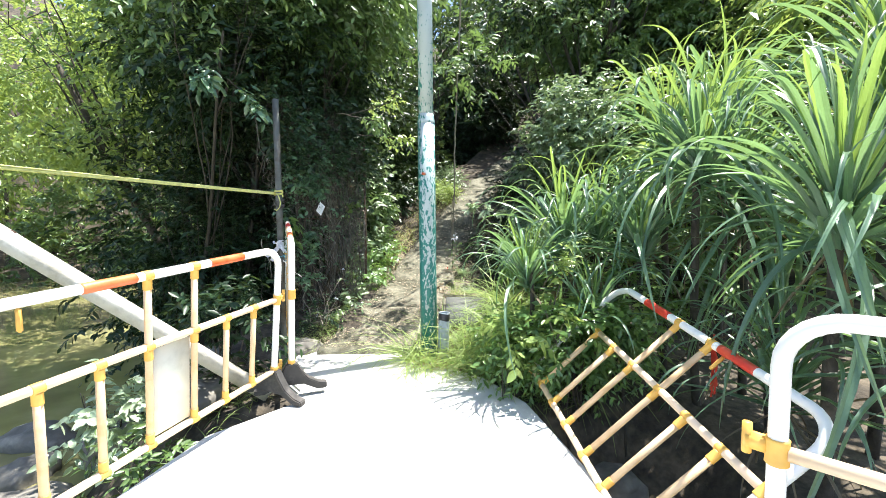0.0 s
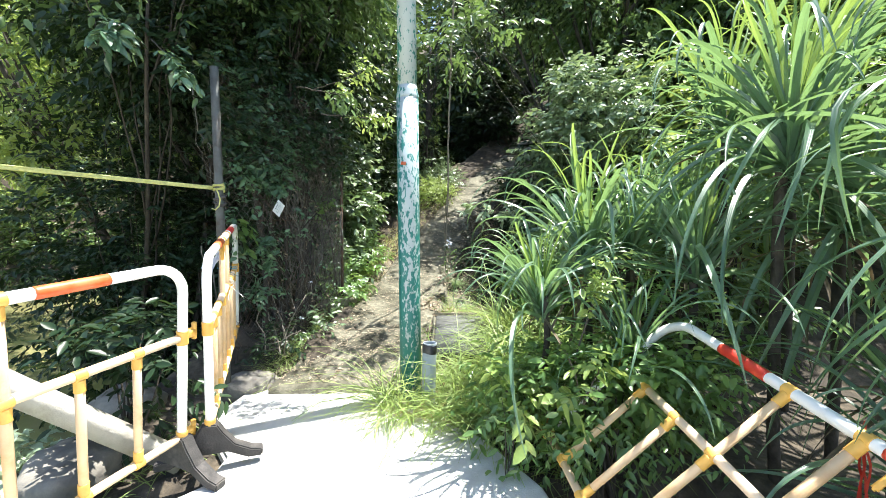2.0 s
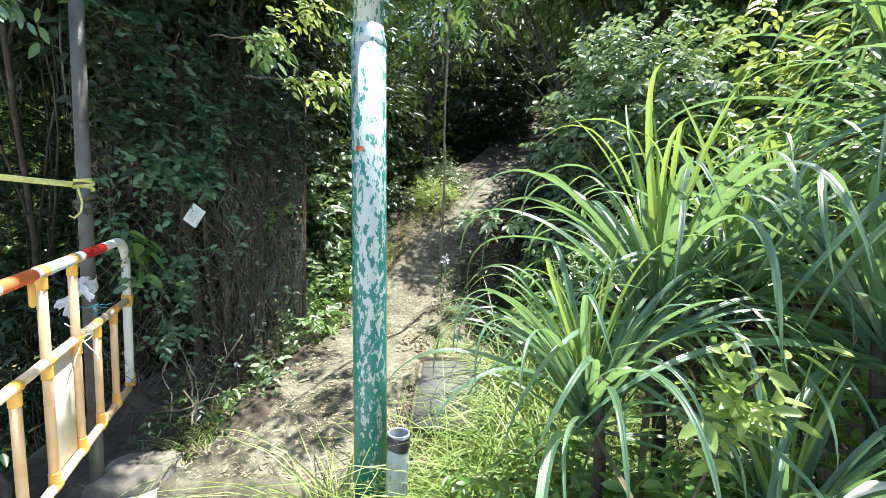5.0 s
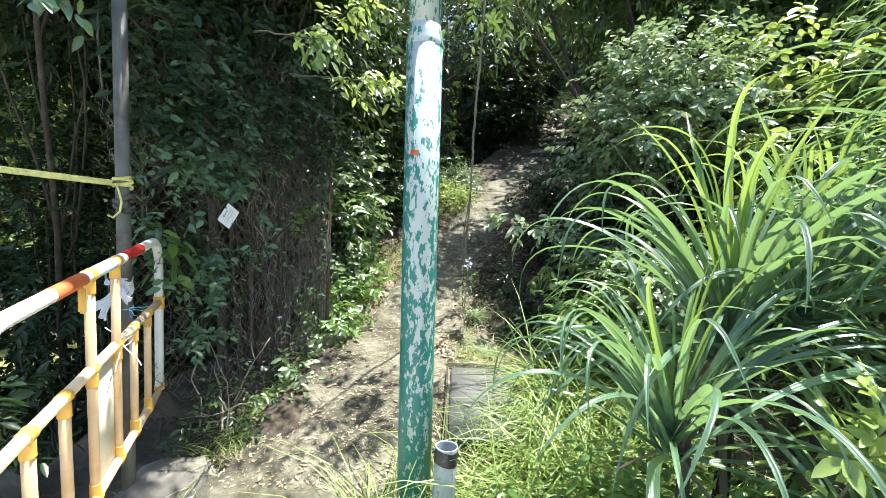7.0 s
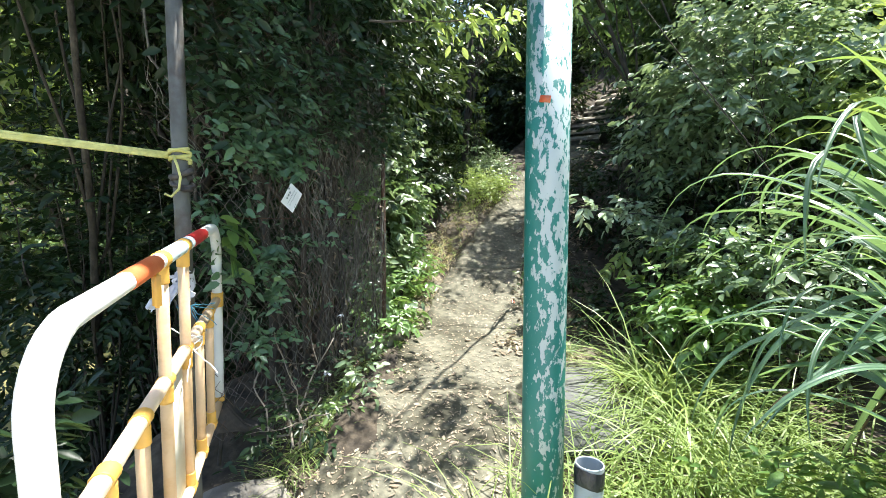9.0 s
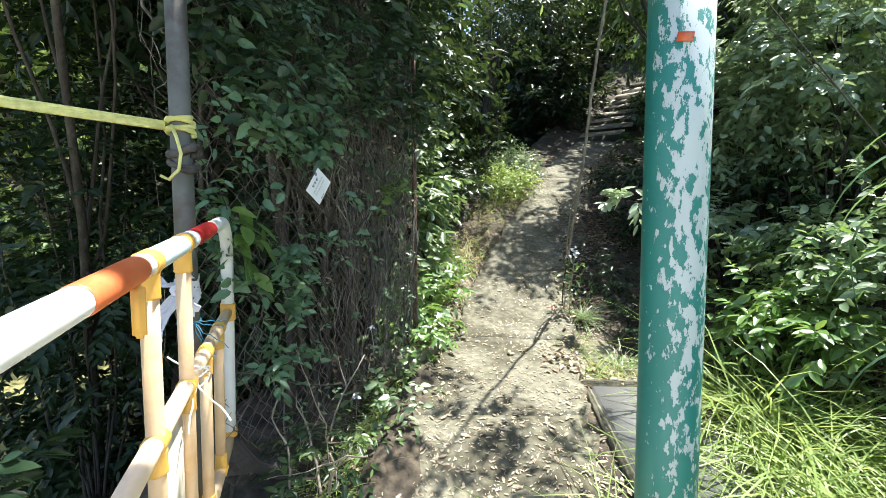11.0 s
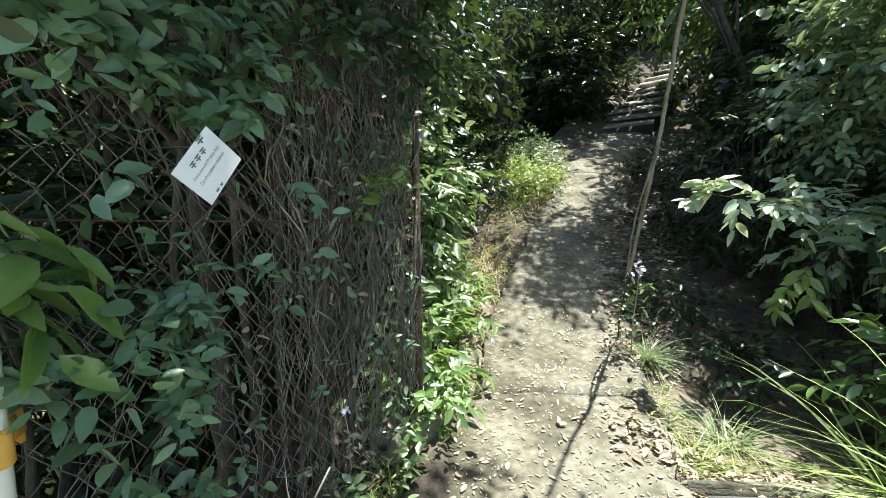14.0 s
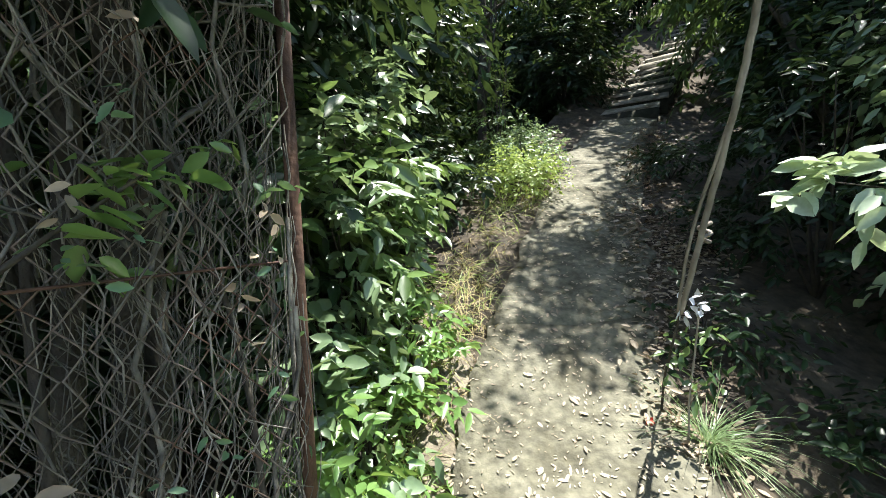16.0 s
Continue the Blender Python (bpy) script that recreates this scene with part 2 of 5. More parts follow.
M_PANDB = leafmat("strap_leaf_dead", (0.09, 0.07, 0.045), (0.20, 0.165, 0.105), 0.8, 0.1, (0.3, 0.22, 0.1), island=False)


def water_mat():
    m = mat("pond_water", (0.27, 0.25, 0.115), 0.07, 0, 1.5, 0.2, (0.20, 0.19, 0.08), 0.5, 0.5, 0.22, 3.2)
    return m


M_WATER = water_mat()

# ---- building helpers ----
def arr_mesh(name, verts, faces, smooth=True):
    """A mesh from a vertex array and a list of face index arrays (each n x 3 or n x 4)."""
    me = bpy.data.meshes.new(name)
    v = np.asarray(verts, dtype=np.float32)
    fs = [np.asarray(f, dtype=np.int32) for f in faces if len(f)]
    me.vertices.add(len(v))
    me.vertices.foreach_set("co", v.ravel())
    loops = np.concatenate([f.ravel() for f in fs])
    sizes = np.concatenate([np.full(len(f), f.shape[1], dtype=np.int32) for f in fs])
    starts = np.concatenate([[0], np.cumsum(sizes)[:-1]]).astype(np.int32)
    me.loops.add(len(loops))
    me.loops.foreach_set("vertex_index", loops)
    me.polygons.add(len(sizes))
    me.polygons.foreach_set("loop_start", starts)
    me.polygons.foreach_set("use_smooth", np.full(len(sizes), smooth))
    me.update(calc_edges=True)
    return me


class Geo:
    """Collects vertices and faces of several pieces into one mesh."""

    def __init__(self):
        self.v, self.q, self.t, self.n = [], [], [], 0

    def add(self, verts, quads=(), tris=()):
        self.v.append(np.asarray(verts, dtype=float).reshape(-1, 3))
        if len(quads):
            self.q.append(np.asarray(quads) + self.n)
        if len(tris):
            self.t.append(np.asarray(tris) + self.n)
        self.n += len(self.v[-1])
        return self

    def tube(self, pts, r, seg=8, cap=True):
        """A round tube along points; r: one radius or one a point."""
        p = np.asarray(pts, dtype=float)
        k = len(p)
        rr = np.broadcast_to(np.asarray(r, dtype=float), (k,))
        tan = np.gradient(p, axis=0)
        tan /= np.linalg.norm(tan, axis=1)[:, None] + 1e-9
        up = np.array([0.0, 0, 1]) if abs(tan[0][2]) < 0.9 else np.array([1.0, 0, 0])
        rings = []
        a = np.arange(seg) * 2 * np.pi / seg
        n = np.cross(tan[0], up)
        for i in range(k):
            n = n - tan[i] * (n @ tan[i])
            n /= np.linalg.norm(n) + 1e-9
            b = np.cross(tan[i], n)
            rings.append(p[i] + rr[i] * (np.cos(a)[:, None] * n + np.sin(a)[:, None] * b))
        v = np.concatenate(rings)
        quads = [(i * seg + j, i * seg + (j + 1) % seg, (i + 1) * seg + (j + 1) % seg, (i + 1) * seg + j) for i in range(k - 1) for j in range(seg)]
        tris = []
        if cap:
            v = np.concatenate([v, p[:1], p[-1:]])
            c = k * seg
            tris = [(c, (j + 1) % seg, j) for j in range(seg)] + [(c + 1, (k - 1) * seg + j, (k - 1) * seg + (j + 1) % seg) for j in range(seg)]
        return self.add(v, quads, tris)

    def box(self, size, m=None, bevel=0.0):
        """A box with bevelled edges, centred on m."""
        bm = bmesh.new()
        bmesh.ops.create_cube(bm, size=1.0)
        bmesh.ops.scale(bm, vec=size, verts=bm.verts)
        if bevel:
            bmesh.ops.bevel(bm, geom=bm.edges[:], offset=bevel, segments=2, affect="EDGES")
        if m is not None:
            bm.transform(m)
        bm.verts.index_update()
        v = [tuple(x.co) for x in bm.verts]
        q = [[x.index for x in f.verts] for f in bm.faces if len(f.verts) == 4]
        t = [[x.index for x in f.verts] for f in bm.faces if len(f.verts) == 3]
        bm.free()
        return self.add(v, q, t)

    def mesh(self, name, smooth=True):
        return arr_mesh(name, np.concatenate(self.v), [np.concatenate(x) for x in (self.q, self.t) if x], smooth)


def part(name, geo, material, parent, label="", smooth=True):
    """One mesh object under a thing or a part, from a Geo or a ready mesh."""
    me = geo.mesh(name, smooth) if isinstance(geo, Geo) else geo
    if not me.materials:
        me.materials.append(material)
    ob = new(name, me)
    if parent is not None:
        ob.parent = parent
    return tagged(ob, label)


def thing(name, label, category, m=None, group="", kind=""):
    ob = new(name)
    ob.empty_display_size = 0.1
    if m is not None:
        ob.matrix_world = m
    return tagged(ob, label, category, group, kind)


def wobble(p0, p1, n, amp, rng):
    """A crooked line between two points."""
    t = np.linspace(0, 1, n)[:, None]
    p = np.asarray(p0) * (1 - t) + np.asarray(p1) * t
    j = rng.normal(0, amp, (n, 3))
    j[0] = 0
    return p + np.cumsum(j, axis=0) * 0.5


def unit(a):
    return a / (np.linalg.norm(a, axis=-1, keepdims=True) + 1e-9)


def leaf_cloud(name, pos, axis, normal, length, width, fine=False, fold=0.18, droop=0.15):
    """Many leaves in one mesh: folded blades with a pointed tip; fine ones have a midrib and curved edges."""
    n = len(pos)
    axis = unit(axis)
    side = unit(np.cross(normal, axis))
    nor = np.cross(axis, side)
    L, W = np.asarray(length)[:, None], np.asarray(width)[:, None]
    def at(u, s, h):
        return pos + axis * L * u + side * W * s + nor * (W * h) - np.array([0, 0, 1.0]) * (L * droop * u * u)
    i = np.arange(n)[:, None]
    if fine:
        v = np.stack([at(0, 0, 0), at(0.16, -0.32, fold), at(0.16, 0, 0), at(0.16, 0.32, fold), at(0.44, -0.5, fold), at(0.44, 0, 0), at(0.44, 0.5, fold), at(0.76, -0.33, fold * 0.7), at(0.76, 0, 0), at(0.76, 0.33, fold * 0.7), at(1, 0, 0.05)], axis=1).reshape(-1, 3)
        b = i * 11
        tris = np.concatenate([b + np.array([0, 2, 1]), b + np.array([0, 3, 2]), b + np.array([10, 7, 8]), b + np.array([10, 8, 9])])
        quads = np.concatenate([b + np.array(q) for q in ([1, 2, 5, 4], [2, 3, 6, 5], [4, 5, 8, 7], [5, 6, 9, 8])])
        return arr_mesh(name, v, [tris, quads])
    v = np.stack([at(0, 0, 0), at(0.45, -0.5, fold), at(0.45, 0.5, fold), at(1, 0, 0)], axis=1).reshape(-1, 3)
    b = i * 4
    return arr_mesh(name, v, [np.concatenate([b + np.array([0, 3, 1]), b + np.array([0, 2, 3])])])


def sprays(rng, starts, heads, reach, per, leaf, ratio=0.42, sag=0.35, spread=0.9, upright=0.75, down=0.35):
    """Leaves set alternately along twigs. starts, heads: where each twig begins and which way it grows."""
    n = len(starts)
    heads = unit(heads)
    k = np.tile(np.arange(per), n)
    ti = np.repeat(np.arange(n), per)
    u = (k + rng.uniform(0.2, 0.8, n * per)) / per
    R = (reach * rng.uniform(0.6, 1.25, n))[ti]
    p = starts[ti] + heads[ti] * (R * u)[:, None]
    p[:, 2] -= sag * R * u * u
    d = heads[ti].copy()
    d[:, 2] -= sag * u * 1.2
    d = unit(d)
    lat = unit(np.cross(d, np.array([0, 0, 1.0]) + rng.normal(0, 0.25, (n * per, 3))))
    sgn = np.where(k % 2 == 0, 1.0, -1.0)[:, None]
    ax = unit(d * 0.65 + lat * sgn * spread + np.array([0, 0, -down]) + rng.normal(0, 0.28, (n * per, 3)))
    nor = unit(np.array([0, 0, upright]) + 0.5 * heads[ti] + rng.normal(0, 0.42, (n * per, 3)))
    ln = leaf * rng.uniform(0.6, 1.25, n * per)
    return p, ax, nor, ln, ln * ratio * rng.uniform(0.85, 1.15, n * per)


def shell(rng, n, centre, radii, inner=0.45, lump=0.35, seed=0.0):
    """Twig places in an uneven crown: an ellipsoid whose surface is lumpy, with gaps; and the way out."""
    d = unit(rng.normal(0, 1, (n * 2, 3)))
    f = np.sin(d[:, 0] * 4.1 + seed) * np.sin(d[:, 1] * 3.7 + seed * 1.7) + 0.6 * np.sin(d[:, 2] * 6.3 + seed * 0.6 + d[:, 0] * 5)
    keep = f + rng.normal(0, 0.5, n * 2) > -0.45
    d, f = d[keep][:n], f[keep][:n]
    r = (inner + (1 - inner) * rng.uniform(0, 1, len(d)) ** 0.6) * (1 + lump * 0.5 * f)
    p = np.asarray(centre) + d * np.asarray(radii) * r[:, None]
    # twigs gather in flat clumps, with dark gaps between them
    k = min(len(p), max(7, len(p) // 18))
    own = rng.integers(0, k, len(p))
    spread = min(0.25, 0.17 * float(np.mean(radii)) + 0.03)
    clump = p[own] + rng.normal(0, 1, p.shape) * np.array([1, 1, 0.45]) * spread
    loose = rng.uniform(0, 1, len(p)) < 0.25
    return np.where(loose[:, None], p, clump), np.where(loose[:, None], d, unit(d[own] * 0.6 + unit(clump - p[own] + 1e-6)))


def stems(geo, rng, base, centre, radii, n, r0, seg=5):
    for _ in range(n):
        d = unit(rng.normal(0, 1, 3))
        d[2] = abs(d[2])
        tip = np.asarray(centre) + d * np.asarray(radii) * rng.uniform(0.4, 0.85)
        pts = wobble(base, tip, 7, 0.03 * np.linalg.norm(tip - base), rng)
        geo.tube(pts, np.linspace(r0, r0 * 0.25, 7), seg)


def shrub(name, label, base, centre, radii, twigs, leaf, material, seed, per=9, reach=0.28, ratio=0.42, fine=False, sag=0.35, nstem=7, r0=0.012, category="shrub", inner=0.35, group="shrubs", upright=0.55, up=0.35):
    """A bush: several thin stems and a crown of leafy twigs; places are in the world."""
    rng = np.random.default_rng(seed)
    ob = thing(name, label, category, pose(*base), group)
    c = np.asarray(centre, float) - np.asarray(base, float)
    g = Geo()
    stems(g, rng, np.zeros(3), c, radii, nstem, r0)
    part("branchwork", g, M_BARK, ob)
    p, d = shell(rng, twigs, c, radii, inner, 0.35, seed * 1.3)
    h = d + np.array([0, 0, up]) + rng.normal(0, 0.35, d.shape)
    part("foliage", leaf_cloud("foliage", *sprays(rng, p, h, reach, per, leaf, ratio, sag, upright=upright), fine=fine), material, ob)
    return ob


def tree(name, label, base, top, r0, centre, radii, twigs, leaf, material, seed, per=10, reach=0.4, ratio=0.42, fine=False, limbs=7, sag=0.35, inner=0.4, bend=0.05, group="forest trees", upright=0.5):
    """A tree: a tapered crooked trunk, limbs, and a crown of leafy twigs."""
    rng = np.random.default_rng(seed)
    ob = thing(name, label, "tree", pose(*base), group)
    b = np.asarray(base, float)
    c, tp = np.asarray(centre, float) - b, np.asarray(top, float) - b
    g = Geo()
    tr = wobble((0, 0, -0.15), tp, 12, bend * np.linalg.norm(tp) * 0.12, rng)
    g.tube(tr, np.linspace(r0, r0 * 0.35, 12) * (1 + 0.35 * np.exp(-np.arange(12) * 1.2)), 9)
    part("trunk", g, M_BARK, ob)
    g = Geo()
    for i in range(limbs):
        s = tr[rng.integers(4, 11)]
        d = unit(rng.normal(0, 1, 3))
        tip = c + d * np.asarray(radii) * rng.uniform(0.5, 0.9)
        pts = wobble(s, tip, 9, 0.025 * np.linalg.norm(tip - s), rng)
        g.tube(pts, np.linspace(r0 * 0.35, r0 * 0.06, 9), 6)
        for _ in range(3):
            q = pts[rng.integers(3, 9)]
            g.tube(wobble(q, q + rng.normal(0, 0.3, 3) * np.asarray(radii) * 0.8, 5, 0.03, rng), np.linspace(r0 * 0.09, r0 * 0.03, 5), 4)
    part("branchwork", g, M_BARK, ob)
    p, d = shell(rng, twigs, c, radii, inner, 0.4, seed * 1.7)
    h = d + np.array([0, 0, 0.15]) + rng.normal(0, 0.4, d.shape)
    part("crown", leaf_cloud("crown", *sprays(rng, p, h, reach, per, leaf, ratio, sag, upright=upright), fine=fine), material, ob)
    return ob


def blades(name, rng, roots, length, width, lean=0.5, droop=0.9, seg=4, heads=None):
    """Grass: thin arching blades, one ribbon each."""
    n = len(roots)
    az = rng.uniform(0, 2 * np.pi, n)
    out = np.stack([np.cos(az), np.sin(az), np.zeros(n)], 1)
    if heads is not None:
        out = unit(out * 0.6 + heads)
    el = np.clip(rng.normal(1.0 - lean * 0.5, 0.28, n), 0.25, 1.5)
    L = length * rng.uniform(0.45, 1.2, n)
    side = np.stack([-out[:, 1], out[:, 0], np.zeros(n)], 1)
    side = unit(side + rng.normal(0, 0.3, (n, 3)))
    rows = []
    bend = droop * rng.uniform(0.5, 1.3, n)
    for k in range(seg + 1):
        u = k / seg
        ang = el - bend * 1.6 * u
        if k == 0:
            c = roots.copy()
        else:
            c = c + (out * np.cos(ang)[:, None] + np.array([0, 0, 1.0]) * np.sin(ang)[:, None]) * (L / seg)[:, None]
        w = width * (1 - u ** 2) * (0.6 + 0.4 * min(1, u * 4))
        if k < seg:
            rows += [c - side * w * 0.5, c + side * w * 0.5]
        else:
            rows += [c]
    v = np.stack(rows, 1).reshape(-1, 3)
    m = 2 * seg + 1
    b = np.arange(n)[:, None] * m
    quads = np.concatenate([b + np.array([2 * k, 2 * k + 1, 2 * k + 3, 2 * k + 2]) for k in range(seg - 1)])
    tris = b + np.array([2 * seg - 2, 2 * seg - 1, 2 * seg])
    return arr_mesh(name, v, [quads, tris])


# ---- lie of the land ----
def path_z(y):
    return np.interp(y, [-90, 3.6, 4.2, 5, 5.5, 6, 6.7, 7, 7.3, 9.5, 10, 11.3, 12.3, 14.4, 16, 18, 30, 60, 200], [0, 0, 0.03, 0.26, 0.365, 0.445, 0.63, 0.78, 0.91, 1.97, 2.20, 2.8, 3.28, 4.85, 6.2, 7.5, 14, 20, 20])


def path_x(y):
    return np.interp(y, [3.4, 4.2, 5, 5.5, 6, 6.3, 6.9, 7.5, 8.4, 9.3, 10.4, 11.4, 12.3, 14.4, 16], [-0.6, -0.74, -0.60, -0.475, -0.375, -0.30, -0.185, 0.04, 0.41, 0.81, 1.29, 1.87, 2.47, 4.25, 5.4])


def path_w(y):
    return np.interp(y, [3.4, 4.2, 5, 5.5, 6, 6.9, 9.5, 12.7], [1.6, 1.2, 1.04, 1.02, 1.0, 0.97, 0.94, 1.0])


def smooth(a, b, x):
    t = np.clip((x - a) / (b - a), 0, 1)
    return t * t * (3 - 2 * t)


def land(x, y):
    """Height of the ground."""
    x, y = np.asarray(x, float), np.asarray(y, float)
    base = path_z(y)
    e = x - path_x(y) - path_w(y) / 2
    w = path_x(y) - path_w(y) / 2 - x
    off = smooth(0.0, 0.35, np.maximum(e, w))
    hill = base - 0.07 - 0.02 * off + 0.28 * smooth(0.2, 6, e) * np.clip(y - 4.5, 0, 6) * 0.4 * np.clip(e, 0, 10) ** 0.5
    left = np.interp(y, [-5, 3, 9, 17, 25, 40], [-1.35, -1.35, -1.35, -1.2, 2.5, 9])
    pond = smooth(1.0, 2.6, w + 0.25 * np.clip(4.4 - y, 0, 2)) * smooth(21, 15, y + 0.55 * np.clip(x + 4, -9, 3))
    hill = hill * (1 - pond) + left * pond
    gully = smooth(3.35, 2.5, y + 0.12 * np.sin(x * 3)) * smooth(-6.5, -4.5, y)
    right_bank = smooth(1.1, 2.2, x) * 0.85
    z = hill * (1 - gully) + (-1.15 + right_bank * smooth(-2, 1, y)) * gully
    rim = np.maximum(np.maximum(-0.05 - x, x - 0.75), np.maximum(4.3 - y, y - 5.55))
    z = np.maximum(z, 0.205 + 0.176 * (y - 4.6) - 0.035 - 0.35 * np.maximum(rim, 0))
    far = smooth(-18, -24, x) * np.clip(-x - 18, 0, 30) * 0.35
    z = z + far * smooth(3, 30, y + 20)
    return z + 0.05 * off * (np.sin(x * 3.1 + y * 1.7) * np.sin(y * 2.3 - x) + 0.5 * np.sin(x * 7.7) * np.sin(y * 8.3))


def grid_sheet(name, xs, ys, zf, material, kind_label):
    X, Y = np.meshgrid(xs, ys)
    Z = zf(X, Y)
    v = np.stack([X, Y, Z], -1).reshape(-1, 3)
    nx = len(xs)
    i, j = np.meshgrid(np.arange(nx - 1), np.arange(len(ys) - 1))
    a = (j * nx + i).ravel()
    me = arr_mesh(name, v, [np.stack([a, a + 1, a + nx + 1, a + nx], 1)])
    me.materials.append(material)
    ob = new(name, me)
    return tagged(ob, kind_label, name.split("_")[0], kind="structure")


def steps_out(lo, hi, fine_lo, fine_hi, fine):
    mid = np.arange(fine_lo, fine_hi, fine)
    a, x, s = [], fine_lo, fine
    while x > lo:
        s *= 1.25
        x -= s
        a.append(x)
    b, x, s = [], fine_hi, fine
    while x < hi:
        b.append(x)
        s *= 1.25
        x += s
    return np.array(sorted(a) + list(mid) + b)


grid_sheet("ground", steps_out(-900, 900, -5, 5, 0.1), steps_out(-900, 900, -1, 14, 0.1), land, M_SOIL, "dark leaf-littered forest soil rising from the stream")
grid_sheet("water", steps_out(-60, 30, -12, 3, 0.4), steps_out(-6, 40, -4, 16, 0.4), lambda x, y: np.full_like(x, -0.88), M_WATER, "murky olive-green pond water beside the bridge")


# bridge deck
def deck():
    outline = [(-1.75, 2.0), (-1.62, 2.6), (-1.22, 3.05), (-1.24, 3.3), (-1.50, 3.62), (-1.60, 3.95), (-1.54, 4.35), (-0.2, 4.3), (0.1, 3.75), (0.36, 3.5), (0.62, 3.0), (0.80, 2.0), (0.92, 1.05), (1.9, 0.2), (2.0, -8), (-2.1, -8), (-2.0, 0.5)]
    bm = bmesh.new()
    vs = [bm.verts.new((x, y, 0.0)) for x, y in outline]
    f = bm.faces.new(vs)
    f.normal_update()
    if f.normal.z < 0:
        f.normal_flip()
    r = bmesh.ops.extrude_face_region(bm, geom=[f])
    bmesh.ops.translate(bm, vec=(0, 0, -0.32), verts=[x for x in r["geom"] if isinstance(x, bmesh.types.BMVert)])
    bmesh.ops.recalc_face_normals(bm, faces=bm.faces)
    bmesh.ops.bevel(bm, geom=[e for e in bm.edges if all(abs(x.co.z) < 1e-6 for x in e.verts)], offset=0.02, segments=2, affect="EDGES")
    me = bpy.data.meshes.new("bridge_deck")
    bm.to_mesh(me)
    bm.free()
    me.materials.append(M_DECK)
    tagged(new("bridge_deck", me), "pale sun-bleached concrete footbridge deck", "bridge", kind="structure")


deck()


# concrete path in cast bays
def path_bays():
    ob = thing("path", "worn concrete footpath with dirt and fallen leaves, climbing the slope", "path", None, "", "structure")
    rng = np.random.default_rng(5)
    cuts = [4.22, 5.2, 6.15, 7.3, 8.6, 10.0, 11.4, 12.3]
    for y0, y1 in zip(cuts, cuts[1:]):
        ys = np.linspace(y0 + 0.006, y1 - 0.006, 14)
        us = np.linspace(-0.5, 0.5, 11)
        rag = [rng.normal(0, 0.018, 14), rng.normal(0, 0.045, 14)]
        top = []
        for i, y in enumerate(ys):
            for u in us:
                x = path_x(y) + u * path_w(y) + (rag[0][i] if u == -0.5 else 0) + (rag[1][i] if u == 0.5 else 0)
                top.append((x, y, path_z(y) + 0.008 * math.sin(x * 9 + y * 5) + 0.006 * math.sin(y * 17 - x * 7)))
        top = np.array(top)
        n, w = 14, 11
        a = np.array([(i * w + j, i * w + j + 1, (i + 1) * w + j + 1, (i + 1) * w + j) for i in range(n - 1) for j in range(w - 1)])
        rim = [j for j in range(w)] + [i * w + w - 1 for i in range(1, n)] + [(n - 1) * w + j for j in range(w - 2, -1, -1)] + [i * w for i in range(n - 2, 0, -1)]
        low = top[rim] - np.array([0, 0, 0.2])
        k, m = len(rim), len(top)
        side = np.array([(rim[i], m + i, m + (i + 1) % k, rim[(i + 1) % k]) for i in range(k)])
        part("slab", Geo().add(np.concatenate([top, low]), np.concatenate([a, side])), M_PATH, ob)


path_bays()


def stair():
    """Stone steps climbing to the side; each block is one piece."""
    ob = thing("steps", "rough stone steps climbing into the forest", "steps", None, "", "structure")
    rng = np.random.default_rng(8)
    for i in range(14):
        t = i / 13
        x, y, z = 2.52 + 3.4 * t, 12.5 + 3.7 * t, 3.30 + 3.1 * t
        w = 1.05 - 0.25 * t + rng.uniform(-0.08, 0.08)
        # dark block stands for the shaded front, pale slab for the lit top
        g = Geo().box((w, 0.30, 0.30), None, 0.02)
        g.v[0] += rng.normal(0, 0.010, g.v[0].shape)
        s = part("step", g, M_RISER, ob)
        s.matrix_basis = pose(x, y, z - 0.03, 0, rng.uniform(-2, 2), -26 + rng.uniform(-5, 5))
        g = Geo().box((w + 0.03, 0.31, 0.045), None, 0.012)
        g.v[0] += rng.normal(0, 0.007, g.v[0].shape)
        top = part("tread", g, M_STEP, s, "worn tread stone, paled as if sunlit")
        top.matrix_basis = pose(0, -0.01, 0.165 + 0.03, 27, 0, 0)


stair()

# ---- barriers ----
BA, BP, HB, HM, HT = 0.237, 0.275, 0.225, 0.80, 1.185
BL = 6 * BA + BP
BARS = [BA * i + (BP if i > 3 else 0) for i in (1, 2, 3)] + [BA * i + BP for i in (3, 4, 5)]


def arc(cx, cz, r, a0, a1, n=7):
    return [(cx + r * math.cos(radians(a0 + (a1 - a0) * i / n)), 0, cz + r * math.sin(radians(a0 + (a1 - a0) * i / n))) for i in range(n + 1)]


def sleeve(p, axis, r, h):
    """A short collar of cast plastic round a tube, with a rolled edge."""
    p, axis = np.asarray(p, float), unit(np.asarray(axis, float))
    t = np.array([-0.5, -0.46, -0.38, 0.38, 0.46, 0.5])
    return Geo().tube([p + axis * h * u for u in t], [r * 0.96, r * 1.03, r, r, r * 1.03, r * 0.96], 14, True)


